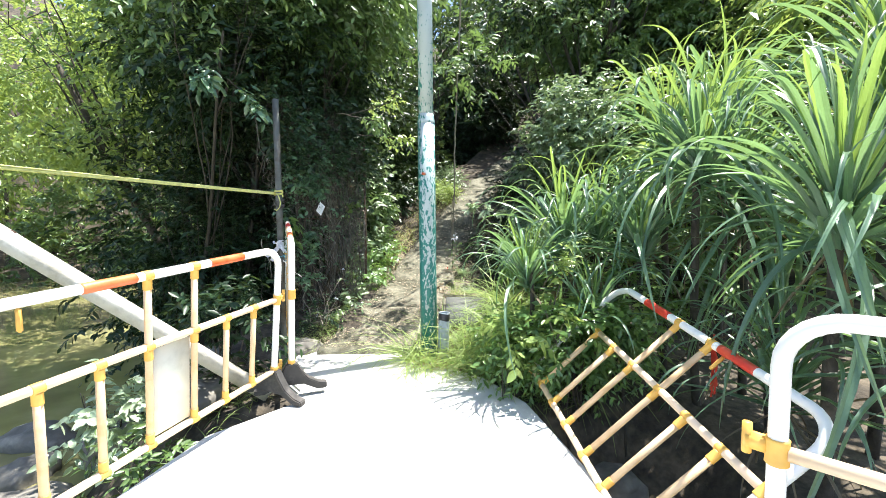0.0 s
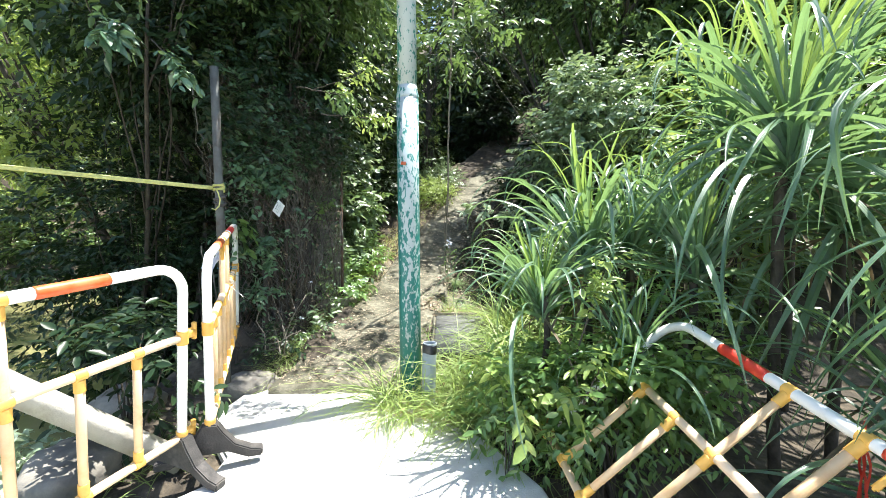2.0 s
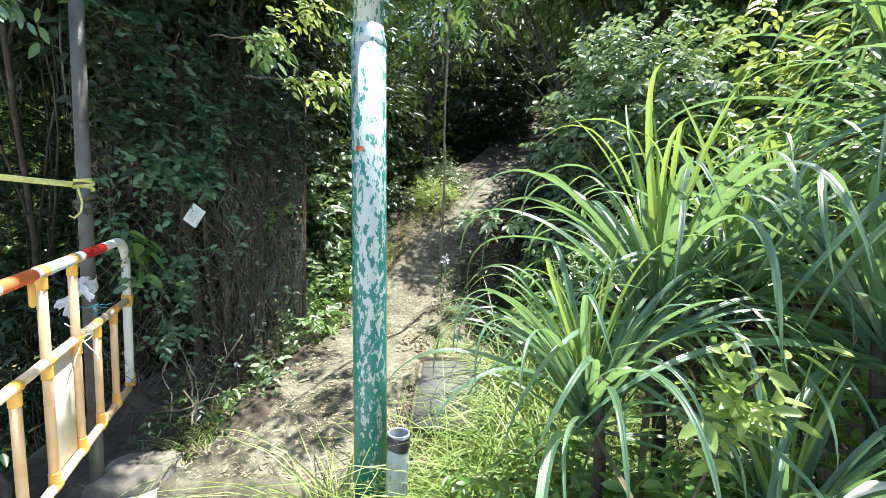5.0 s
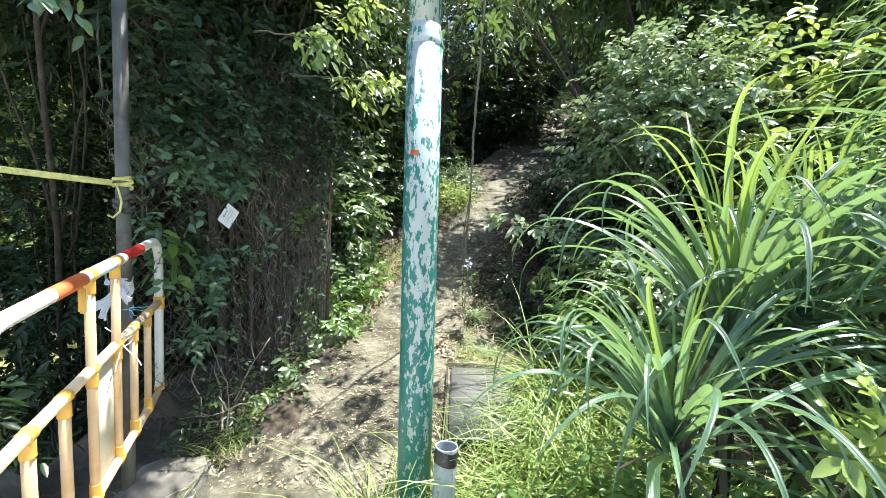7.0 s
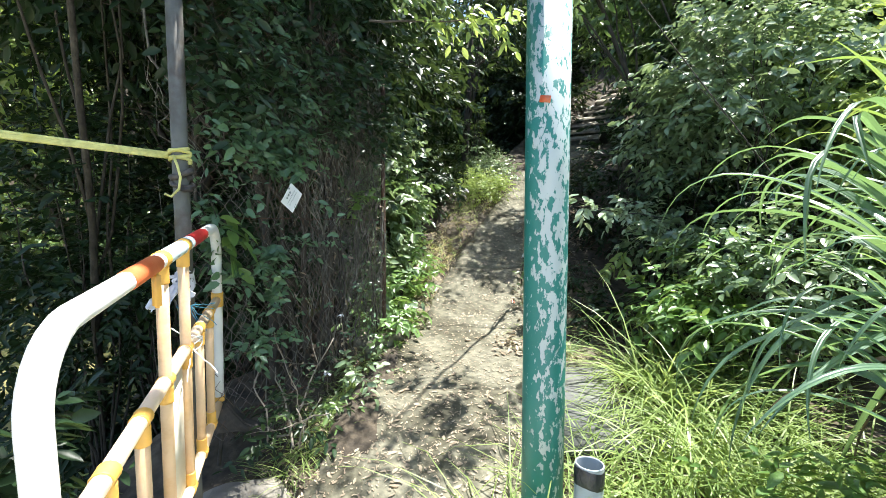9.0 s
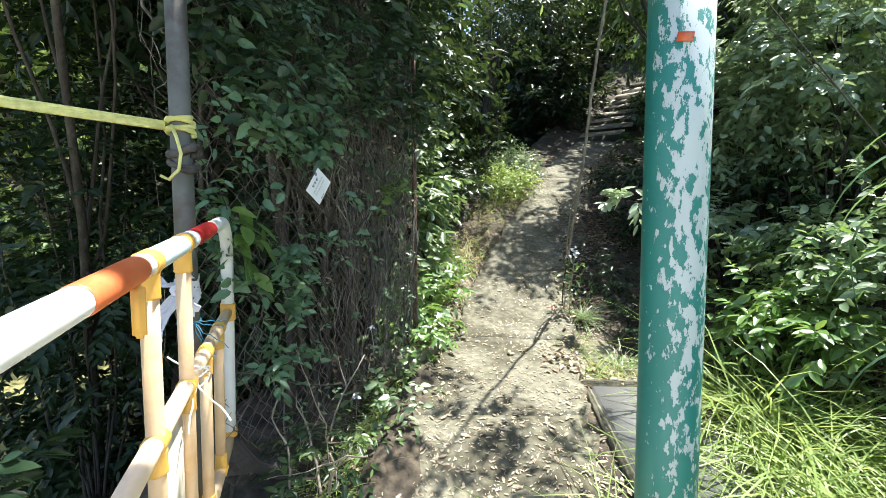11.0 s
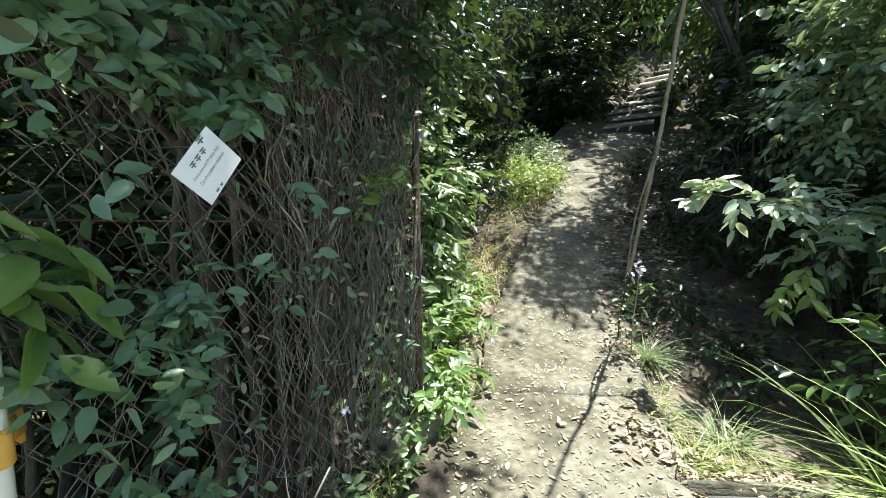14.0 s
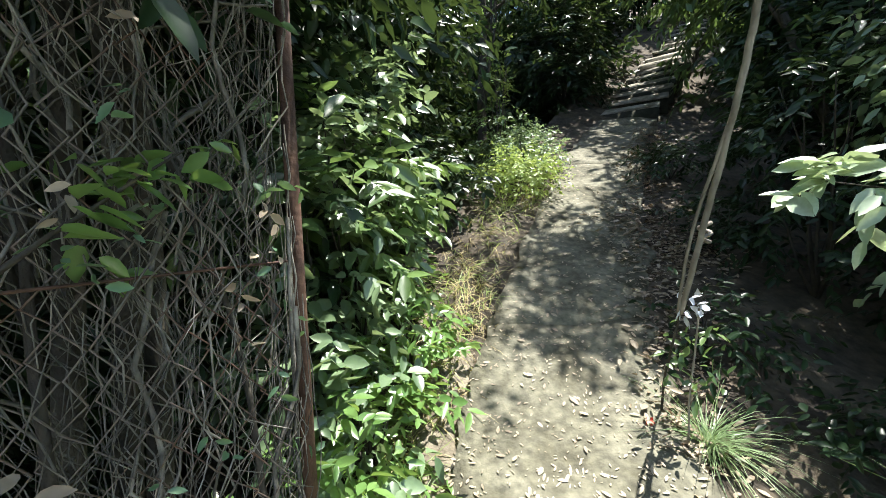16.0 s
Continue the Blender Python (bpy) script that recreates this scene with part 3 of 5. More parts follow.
def barrier(label, m, feet=True, clip=0.10, plate=True, bands=None, sleeve_blue=False):
    ob = thing("crowd_barrier", label, "barrier", m, "roadwork barriers")
    r, rc = 0.024, 0.14
    frame_pts = [(0, 0, 0.06 if feet else HB - 0.02), (0, 0, 0.4), (0, 0, HT - rc)] + arc(rc, HT - rc, rc, 180, 90)[1:] + [(BL * 0.3, 0, HT), (BL * 0.7, 0, HT)] + arc(BL - rc, HT - rc, rc, 90, 0)[:] + [(BL, 0, 0.4), (BL, 0, 0.06 if feet else HB - 0.02)]
    part("frame", Geo().tube(frame_pts, r, 14), M_WHITE, ob, "bent white tube frame")
    for k, (a, b) in enumerate(((3 * BA - 0.30, 3 * BA - 0.06), (3 * BA + BP + 0.10, 3 * BA + BP + 0.36))):
        g = Geo().tube([(a, 0, HT), (a + 0.01, 0, HT), (b - 0.01, 0, HT), (b, 0, HT)], [r + 0.0005, r + 0.0015, r + 0.0015, r + 0.0005], 14)
        paint = bands[k] if bands else M_RED
        part("red_band", g, paint, ob, "faded orange reflective band" if paint is M_ORANGE else "red reflective band")
    if sleeve_blue:
        a, b = 3 * BA + 0.03, 3 * BA + BP + 0.09
        part("band", Geo().tube([(a, 0, HT), (a + 0.01, 0, HT), (b - 0.01, 0, HT), (b, 0, HT)], [r + 0.0004, r + 0.0012, r + 0.0012, r + 0.0004], 14), M_PALEBLUE, ob, "pale blue reflective band")
    for z in (HM, HB):
        rail = part("rail", Geo().tube([(r, 0, z), (BL * 0.5, 0, z + 0.003), (BL - r, 0, z)], r * 0.86, 12), M_RAIL, ob)
        for x in (0, BL):
            part("joint", sleeve((x, 0, z), (0, 0, 1), r * 1.2, 0.075), M_OCHRE, rail)
    for k, x in enumerate(BARS):
        tall = k in (2, 3)
        zt = HT if tall else HM
        bar = part("bar", Geo().tube([(x, 0, HB), (x, 0, (HB + zt) / 2), (x, 0, zt)], r * 0.76, 12), M_PEACH, ob)
        for z in ((HB, HM, HT) if tall else (HB, HM)):
            part("joint", sleeve((x, 0, z), (1, 0, 0), r * (1.0 if z < HT else 1.1), 0.046), M_OCHRE, bar)
            e = 0.045 if z == HB else -0.045
            part("joint", sleeve((x, 0, z + e), (0, 0, 1), r * 0.88, 0.055), M_OCHRE, bar)
    g = Geo().box((BP - 0.045, 0.008, HM - HB - 0.06), pose(3 * BA + BP / 2, 0.012, (HM + HB) / 2), 0.003)
    if plate:
        part("plate", g, M_PLATE, ob, "blank off-white plate")
    # hook and eye that clip one barrier to the next
    g = Geo().box((0.018, 0.022, 0.10), pose(3 * BA - clip, -0.012, HT - 0.07), 0.006)
    part("clip", g, M_OCHRE, ob)
    for z in (HM, HB):
        g = Geo().box((0.07, 0.03, 0.05), pose(BL + 0.045, 0, z + 0.01), 0.008).tube([(BL + 0.07, 0, z - 0.03), (BL + 0.07, 0, z + 0.06)], 0.013, 8)
        part("clip", g, M_OCHRE, ob)
    if feet:
        for x in (0.0, BL):
            prof = [(u * 0.76, z) for u, z in ((-0.36, 0.0), (-0.36, 0.045), (-0.28, 0.055), (-0.17, 0.10), (-0.09, 0.18), (-0.05, 0.235), (0.05, 0.235), (0.09, 0.18), (0.17, 0.10), (0.28, 0.055), (0.36, 0.045), (0.36, 0.0), (0.26, 0.0), (0.12, 0.055), (-0.12, 0.055), (-0.26, 0.0))]
            bm = bmesh.new()
            vs = [bm.verts.new((x - 0.035, u, z)) for u, z in prof]
            bm.faces.new(vs)
            ex = bmesh.ops.extrude_face_region(bm, geom=bm.faces[:])
            bmesh.ops.translate(bm, vec=(0.07, 0, 0), verts=[q for q in ex["geom"] if isinstance(q, bmesh.types.BMVert)])
            bmesh.ops.recalc_face_normals(bm, faces=bm.faces)
            bmesh.ops.bevel(bm, geom=[e for e in bm.edges if e.calc_face_angle(0) > 0.8], offset=0.007, segments=2, affect="EDGES")
            me = bpy.data.meshes.new("foot")
            bm.to_mesh(me)
            bm.free()
            part("foot", me, M_RUBBER, ob, "scuffed black rubber foot")
    return ob


def by_end(x, y, z, rx, ry, rz):
    """A pose from the bottom joint at the barrier's far end."""
    return pose(x, y, z, rx, ry, rz) @ pose(-BL, 0, -HB)


barrier("white and peach roadwork barrier standing along the bridge edge", by_end(-1.338, 3.067, 0.26, 8.3, -3.9, 71.5), clip=0.52, bands=(M_ORANGE, M_ORANGE))
barrier("white and peach roadwork barrier clipped on beside the overgrown post", by_end(-1.790, 4.633, 0.4545, 1.8, -6.46, 110.6) @ pose(BL, 0, 0) @ Matrix.Diagonal((0.931, 1, 1, 1)) @ pose(-BL, 0, 0), bands=(M_ORANGE, M_CRIMSON), sleeve_blue=True)
barrier("white and peach roadwork barrier at the bridge side", by_end(0.875, 1.03, 0.175, 0, 0, 134))
# the tipped one
barrier("roadwork barrier tipped over the bridge edge among plants", by_end(0.694, 3.170, 0.208, -135.0, -170.3, 273.7), feet=False, plate=False)


def ribbon():
    """A frayed red ribbon hanging from the tipped barrier."""
    ob = thing("red_ribbon", "frayed red ribbon hanging from the tipped barrier", "ribbon", pose(1.485, 2.2, 0.73))
    rng = np.random.default_rng(15)
    for k in range(4):
        c = wobble((0, -0.02, 0.02), (rng.uniform(-0.03, 0.03), -0.03, -0.34 + rng.uniform(-0.06, 0.1)), 12, 0.008, rng)
        w = np.array([0.007, 0.002, 0])
        n = len(c)
        part("strip", Geo().add(np.concatenate([c - w, c + w]), [(i, i + 1, n + i + 1, n + i) for i in range(n - 1)]), M_RED, ob)


ribbon()


def ties():
    """White cable ties and string round the middle rail's joint."""
    ob = thing("cable_tie", "white plastic cable ties on the barrier joint", "cable tie", pose(-1.53, 4.02, 0.95))
    rng = np.random.default_rng(14)
    for k in range(4):
        a = np.linspace(0, 2 * np.pi, 18)
        part("loop", Geo().tube(np.stack([0.034 * np.cos(a), 0.034 * np.sin(a) * 0.9, 0.02 * np.sin(a + k) + 0.008 * k], 1), 0.0028, 5), M_WHITE, ob)
    for tip in ((0.16, -0.10, -0.09), (0.05, -0.12, -0.10), (-0.03, -0.06, 0.07)):
        part("end", Geo().tube(wobble((0.02, -0.03, 0), tip, 7, 0.006, rng), 0.0026, 5), M_WHITE, ob)


ties()


# ---- the painted pole and what stands round it ----
def pole():
    ob = thing("lamp_pole", "tall steel pole with flaking green paint over pale undercoat", "pole", pose(-0.158, 4.147, 0.0, 1.2, 0, 0))
    part("lower_shaft", Geo().tube([(0, 0, -0.1), (0, 0, 0.8), (0, 0, 1.6), (0, 0, 2.38)], 0.085, 32), M_PAINT, ob)
    part("collar", Geo().tube([(0, 0, 2.365), (0, 0, 2.37), (0, 0, 2.385), (0, 0, 2.392), (0, 0, 2.42), (0, 0, 2.46)], [0.0855, 0.0875, 0.0880, 0.0865, 0.0790, 0.0738], 32), M_PAINT, ob, "rounded swaged collar")
    part("upper_shaft", Geo().tube([(0, 0, 2.43), (0, 0, 3.6), (0, 0, 4.9), (0, 0, 6.2)], 0.0735, 28), M_PAINT, ob)
    g = Geo().box((0.04, 0.004, 0.025), pose(-0.030, -0.0835, 1.87, 0, 8, -20), 0.001)
    part("sticker", g, mat("sticker", (0.55, 0.10, 0.03), 0.6, 0, 30, 0.2, (0.4, 0.2, 0.12), 30, 0.55, 0.1, 90), ob, "torn orange sticker")


pole()


def pipe():
    ob = thing("drain_pipe", "short upright grey plastic pipe bound with black tape", "pipe", pose(-0.015, 4.02, 0.0, -2, 2, 0))
    a = np.arange(24) * 2 * np.pi / 24
    prof = [(0.055, -0.1), (0.055, 0.25), (0.055, 0.475), (0.0545, 0.48), (0.050, 0.48), (0.0495, 0.475), (0.0495, 0.1)]
    v = np.concatenate([np.stack([r * np.cos(a), r * np.sin(a), np.full(24, z)], 1) for r, z in prof])
    q = [(i * 24 + j, i * 24 + (j + 1) % 24, (i + 1) * 24 + (j + 1) % 24, (i + 1) * 24 + j) for i in range(len(prof) - 1) for j in range(24)]
    part("tube", Geo().add(v, q), M_PVC, ob)
    rng = np.random.default_rng(2)
    prof = [(0.0555, 0.40), (0.057, 0.405), (0.0575, 0.43), (0.0572, 0.462), (0.0555, 0.468)]
    v = np.concatenate([np.stack([r * np.cos(a), r * np.sin(a), z + 0.006 * np.sin(a * 2) + rng.normal(0, 0.001, 24)], 1) for r, z in prof])
    q = [(i * 24 + j, i * 24 + (j + 1) % 24, (i + 1) * 24 + (j + 1) % 24, (i + 1) * 24 + j) for i in range(len(prof) - 1) for j in range(24)]
    part("tape", Geo().add(v, q), M_TAPE, ob, "wrinkled black tape")


pipe()


def cover():
    ob = thing("inspection_cover", "flat grey concrete inspection cover set beside the path", "cover", pose(0.0, 0, 0))
    g = Geo().box((0.64, 0.86, 0.07), pose(0.36, 5.03, 0.262, 10, 0, -2), 0.008)
    part("lid", g, M_COVER, ob)
    f = Geo()
    for sx, sy, sz, lx, ly in ((0.36, 5.51, 0.325, 0.70, 0.05), (0.02, 5.03, 0.236, 0.03, 0.9)):
        f.box((lx, ly, 0.12), pose(sx, sy, sz, 10, 0, -2), 0.012)
    part("rim", f, M_PATH, ob)


cover()


def tape_post():
    ob = thing("fence_post", "grey steel fence post wrapped by climbing plants", "post", pose(-1.706, 4.267, -0.1))
    part("tube", Geo().tube([(0, 0.005, -0.3), (0.007, -0.014, 0.9), (0.014, -0.029, 1.8), (0.021, -0.044, 2.75)], 0.032, 16), M_STEEL, ob)


tape_post()


def rope():
    ob = thing("rope", "yellow plastic rope tied round the grey post", "rope", pose(-1.693, 4.239, 1.70))
    rng = np.random.default_rng(3)
    n = 40
    t = np.linspace(0, 1, n)
    for k, (o, sag) in enumerate(((0.0, 0.05), (0.012, 0.08), (-0.012, 0.02), (0.024, 0.07))):
        pts = np.stack([-0.03 - 4.6 * t, -0.03 - 2.3 * t, o * (0.5 + 1.6 * t) + 0.44 * t - sag * np.sin(np.pi * t) * 0.3], 1)
        part("strand", Geo().tube(pts, np.linspace(0.007, 0.011, n), 6), M_ROPE, ob)
    a = np.linspace(0, 2 * np.pi * 4, 60)
    coil = np.stack([0.038 * np.cos(a), 0.038 * np.sin(a), 0.012 * np.sin(a * 0.5) + np.linspace(-0.025, 0.035, 60)], 1)
    part("knot", Geo().tube(coil, 0.008, 6), M_ROPE, ob)
    tail = np.array([(0.0, -0.045, 0.0), (0.022, -0.055, -0.04), (0.034, -0.055, -0.09), (0.026, -0.055, -0.14), (-0.004, -0.06, -0.172), (-0.03, -0.06, -0.16)])
    part("tail", Geo().tube(tail, 0.0055, 6), M_ROPE, ob)


rope()


def cloth():
    """Strips of white cloth knotted round the post, and a frayed blue string."""
    ob = thing("cloth_strip", "white cloth rag knotted round the fence post", "cloth", pose(-1.697, 4.247, 1.17))
    rng = np.random.default_rng(9)
    a = np.linspace(0, 2 * np.pi, 25)
    v, rows = [], 7
    for i in range(rows):
        z = -0.04 + 0.08 * i / (rows - 1)
        r = 0.036 + 0.006 * np.sin(a * 5 + i) * np.sin(a * 2 + i * 2)
        v.append(np.stack([r * np.cos(a), r * np.sin(a), z + 0.012 * np.sin(a * 3 + i)], 1))
    q = [(i * 25 + j, i * 25 + j + 1, (i + 1) * 25 + j + 1, (i + 1) * 25 + j) for i in range(rows - 1) for j in range(24)]
    part("wrap", Geo().add(np.concatenate(v), q), M_CLOTH, ob)
    for k, (dx, dz, w0, w1) in enumerate(((-0.13, -0.13, 0.010, 0.026), (-0.075, -0.165, 0.010, 0.024), (0.055, 0.055, 0.012, 0.006), (0.065, -0.055, 0.014, 0.022), (-0.05, 0.05, 0.012, 0.008))):
        n, m = 15, 8
        t, s = np.meshgrid(np.linspace(0, 1, n), np.linspace(-1, 1, m), indexing="ij")
        wv = unit(np.array([-dz, 0, dx]))
        w = (w0 + (w1 - w0) * t ** 0.8) * (1 + 0.18 * np.sin(t * 11 + k))
        fold = 0.006 * np.sin(s * 4.5 + t * 6 + k * 2) + 0.004 * np.sin(s * 9 - t * 9 + k)
        v = np.stack([dx * t + wv[0] * w * s, -0.044 - 0.02 * np.sin(t * 2.6) + fold, dz * t - 0.012 * np.sin(t * 5 + k) + wv[2] * w * s + 0.004 * np.sin(s * 7 + k) * t], -1).reshape(-1, 3)
        q = [(i * m + j, i * m + j + 1, (i + 1) * m + j + 1, (i + 1) * m + j) for i in range(n - 1) for j in range(m - 1)]
        part("tail", Geo().add(v, q), M_CLOTH, ob)
    a = np.linspace(0, 9, 30)
    part("knot", Geo().tube(np.stack([0.014 * np.cos(a), -0.046 + 0.008 * np.sin(a * 1.7), 0.016 * np.sin(a)], 1), 0.009, 7), M_CLOTH, ob)
    ob = thing("dark_rag", "dark brown rag knotted under the rope on the grey post", "cloth", pose(-1.694, 4.241, 1.60))
    a = np.linspace(0, 26, 70)
    g = Geo().tube(np.stack([0.03 * np.cos(a) + 0.014 * np.sin(a * 0.37) + 0.008, 0.03 * np.sin(a) - 0.008, 0.03 * np.sin(a * 0.21) + 0.012 * np.cos(a * 0.9)], 1), 0.010 + 0.004 * np.sin(a * 1.3), 8)
    part("knot", g, M_RUBBER, ob)
    ob = thing("string", "frayed blue string round the fence post", "string", pose(-1.698, 4.249, 1.06))
    a = np.linspace(0, 2 * np.pi, 20)
    g = Geo().tube(np.stack([0.035 * np.cos(a), 0.035 * np.sin(a), 0.008 * np.sin(a)], 1), 0.003, 5)
    for k in range(5):
        g.tube(wobble((0.03, -0.02, 0), (0.08 + rng.uniform(0, 0.07), -0.03, rng.uniform(-0.12, 0.01)), 7, 0.008, rng), 0.0018, 4)
    part("fray", g, M_STRING, ob)


cloth()


def beam():
    """A pale timber leaning up beside the bridge."""
    p0, p1 = Vector((-1.50, 3.30, -0.02)), Vector((-1.50 - 1.75, 3.30 - 1.4, -0.02 + 2.1))
    d = (p1 - p0)
    m = look((p0 + p1) / 2, p1)
    ob = thing("leaning_beam", "pale weathered square beam leaning beside the bridge", "beam", m)
    part("timber", Geo().box((0.13, 0.11, d.length), None, 0.008), M_BEAM, ob)
    t = (Vector((-2.62, 2.40, 1.32)) - p0).dot(d.normalized())
    g = Geo().tube([(0, 0.05, d.length / 2 - t), (0, 0.062, d.length / 2 - t)], 0.014, 10)
    part("bolt", g, M_RUST, ob)


beam()


# ---- fence and its plants ----
FA, FB = np.array([-1.86, 4.50]), np.array([-1.09, 5.82])
FDIR = (FB - FA) / np.linalg.norm(FB - FA)
FNOR = np.array([FDIR[1], -FDIR[0]])
FLEN = float(np.linalg.norm(FB - FA))


def on_fence(u, z, out=0.0):
    """A place on the fence: metres along it, height, distance in front."""
    u, z, out = np.broadcast_arrays(np.asarray(u, float), np.asarray(z, float), np.asarray(out, float))
    return np.stack([FA[0] + FDIR[0] * u + FNOR[0] * out, FA[1] + FDIR[1] * u + FNOR[1] * out, z], -1)


def fence():
    ob = thing("chain_link_fence", "rusty chain-link fence smothered in dead vines and leaves", "fence")
    part("post", Geo().tube([(FB[0], FB[1] + 0.02, 0.1), (FB[0], FB[1] + 0.07, 1.5), (FB[0], FB[1] + 0.12, 2.75)], 0.018, 12), M_RUST, ob, "rusty steel corner post")
    g = Geo()
    rng = np.random.default_rng(20)
    s, h0, h1 = 0.036, 0.25, 2.75
    n = int((h1 - h0) / 0.042)
    for k in range(int(FLEN / s)):
        i = np.arange(n + 1)
        u = k * s + ((i + k) % 2) * s + rng.normal(0, 0.003, n + 1)
        sag = 0.02 * np.sin(k * 0.31 + i * 0.11) + 0.012 * np.sin(k * 0.13)
        g.tube(on_fence(u, h0 + i * 0.042 + rng.normal(0, 0.003, n + 1), 0.004 * ((i + k) % 2) + sag), 0.0022, 4, False)
    part("wire_mesh", g, M_WIRE, ob)
    for z in (0.35, 1.45, 2.65):
        part("rail_wire", Geo().tube(on_fence(np.linspace(0, FLEN, 6), np.full(6, z), 0.006), 0.003, 5), M_RUST, ob)
    return ob


fence()


def fence_vines():
    rng = np.random.default_rng(21)
    ob = thing("dead_vine", "tangled dead brown vine stems over the fence", "vine")
    ob["kind"] = "stuff"
    g = Geo()
    for k in range(560):
        u0 = FLEN * (1 - 0.48 * rng.uniform(0, 1) ** 1.3) if k % 5 else rng.uniform(-0.05, FLEN)
        z0 = rng.uniform(0.15, 2.2)
        dz = rng.uniform(0.3, 1.1)
        du = rng.normal(0, 0.18 if k % 3 else 0.38)
        n = 13
        t = np.linspace(0, 1, n)
        u = u0 + du * t + np.cumsum(rng.normal(0, 0.020, n)) + 0.025 * np.sin(t * rng.uniform(4, 14) + k)
        z = z0 + dz * t
        o = rng.uniform(-0.12, 0.012) + np.cumsum(rng.normal(0, 0.010, n))
        r = rng.choice([0.0010, 0.0014, 0.0021, 0.0032, 0.006], p=[0.40, 0.31, 0.20, 0.08, 0.01])
        g.tube(on_fence(np.clip(u, -0.1, FLEN + 0.02), z, o), r, 4, False)
    part("tangle", g, M_VINE, ob)
    g = Geo()
    for k in range(9):
        u0 = rng.uniform(0.75, FLEN - 0.08) if k < 7 else rng.uniform(0.0, 0.7)
        n = 14
        t = np.linspace(0, 1, n)
        g.tube(on_fence(u0 + 0.1 * np.sin(t * 5 + k) + 0.02 * np.sin(t * 17 + k * 2) + rng.normal(0, 0.2) * t, 0.1 + 2.7 * t, -0.05 + 0.04 * np.sin(t * 9 + k)), np.linspace(0.012, 0.006, n) * rng.uniform(0.5, 1.3), 7, False)
    g.tube(wobble(on_fence(0.15, 2.0, -0.12), on_fence(0.95, 1.35, -0.05), 9, 0.02, rng), np.linspace(0.015, 0.010, 9), 7)
    part("woody_tangle", g, M_BARK, ob)
    g = Geo()
    for k in range(6):
        u0, out = 0.78 + 0.13 * k + rng.normal(0, 0.03), rng.uniform(-0.5, -0.25)
        lean = rng.normal(0, 0.12)
        t = np.linspace(0, 1, 12)
        g.tube(on_fence(u0 + lean * t + 0.03 * np.sin(t * 7 + k), 0.0 + 2.9 * t, out + 0.03 * np.sin(t * 5 + k * 2)), np.linspace(1.1, 0.8, 12) * rng.uniform(0.014, 0.036), 9, False)
    part("woody_stem", g, M_BARK, ob, "grey woody stems standing behind the fence")
    ob = thing("climbing_vine", "green broad-leaved climber hanging on the fence", "vine")
    def leafy(cells, leaf, per, reach, lo=-0.02, hi=0.14, name="foliage", material=None, fine=True, sag=0.5):
        u, z = cells
        far = (np.abs(u - 0.52) > 0.2) | (np.abs(z - 1.52) > 0.2)
        u, z = u[far], z[far]
        p = on_fence(u, z, rng.uniform(lo, hi, len(u)) * np.clip(u / 0.35, 0.2, 1))
        h = np.stack([np.full(len(u), FNOR[0]), np.full(len(u), FNOR[1]), np.zeros(len(u))], 1) * 0.7 + rng.normal(0, 0.6, (len(u), 3))
        part(name, leaf_cloud(name, *sprays(rng, p, h, reach, per, leaf, 0.48, sag, spread=1.2, upright=0.5, down=0.08), fine=fine), material or M_CLIMB, ob)
    strands = Geo()
    su, sz = [], []
    for k in range(34):
        u0, z0 = rng.uniform(0.0, 0.55), rng.uniform(1.0, 2.9)
        a = rng.uniform(-1.2, 0.4)
        ln = rng.uniform(0.25, 0.6)
        t = np.linspace(0, 1, 8)
        u, z = u0 + ln * t * math.cos(a) * 0.6, z0 + ln * t * math.sin(a) - 0.15 * t * t
        strands.tube(on_fence(u, z, 0.03 + 0.05 * np.sin(t * 3)), 0.0022, 4, False)
        pick = rng.uniform(0, 1, 9)
        su.append(np.interp(pick, t, u))
        sz.append(np.interp(pick, t, z))
    ob["kind"] = "stuff"
    part("stalk", strands, M_BARK, ob)
    su, sz = np.concatenate(su), np.concatenate(sz)
    high = sz > 0.75 + 0.7 * np.clip((su - 0.42) / 0.2, 0, 1)
    leafy((su[high], sz[high]), 0.075, 3, 0.10, 0.02, 0.10)
    # a hanging column of rounder leaves from the top down past the label
    for n, u0, u1, z0, z1 in ((40, 0.28, 0.56, 0.68, 1.35), (24, 0.50, 0.70, 1.30, 1.95), (48, 0.55, 0.98, 1.85, 2.5)):
        leafy((rng.uniform(u0, u1, n), rng.uniform(z0, z1, n)), 0.056, 6, 0.12, 0.02, 0.12)
    n = 70
    z = rng.uniform(1.1, 2.9, n)
    leafy((rng.uniform(0.0, 1, n) ** 1.3 * FLEN * np.clip(0.35 + 0.28 * (z - 0.6), 0.3, 1.0), z), 0.06, 5, 0.16)
    n = 120
    leafy((rng.uniform(0.3, FLEN, n), rng.uniform(0.2, 2.8, n)), 0.036, 4, 0.10, -0.03, 0.05)
    n = 60
    leafy((rng.uniform(0.5, FLEN, n), rng.uniform(0.2, 2.8, n)), 0.035, 3, 0.08, -0.03, 0.04, material=M_LITTER)
    # leaves coloured as if in shade along the fence top
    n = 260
    leafy((rng.uniform(-0.1, FLEN, n), rng.uniform(2.0, 3.0, n)), 0.07, 8, 0.25, -0.1, 0.25, material=M_LEAF_SHADE)
    # wide young leaves over the barrier's end
    n = 5
    own = np.random.default_rng(77)
    p = np.array([-1.74, 4.58, 1.37]) + own.normal(0, 0.03, (n, 3))
    h = own.normal(0, 0.3, (n, 3)) + np.array([0.75, 0.1, 0.15])
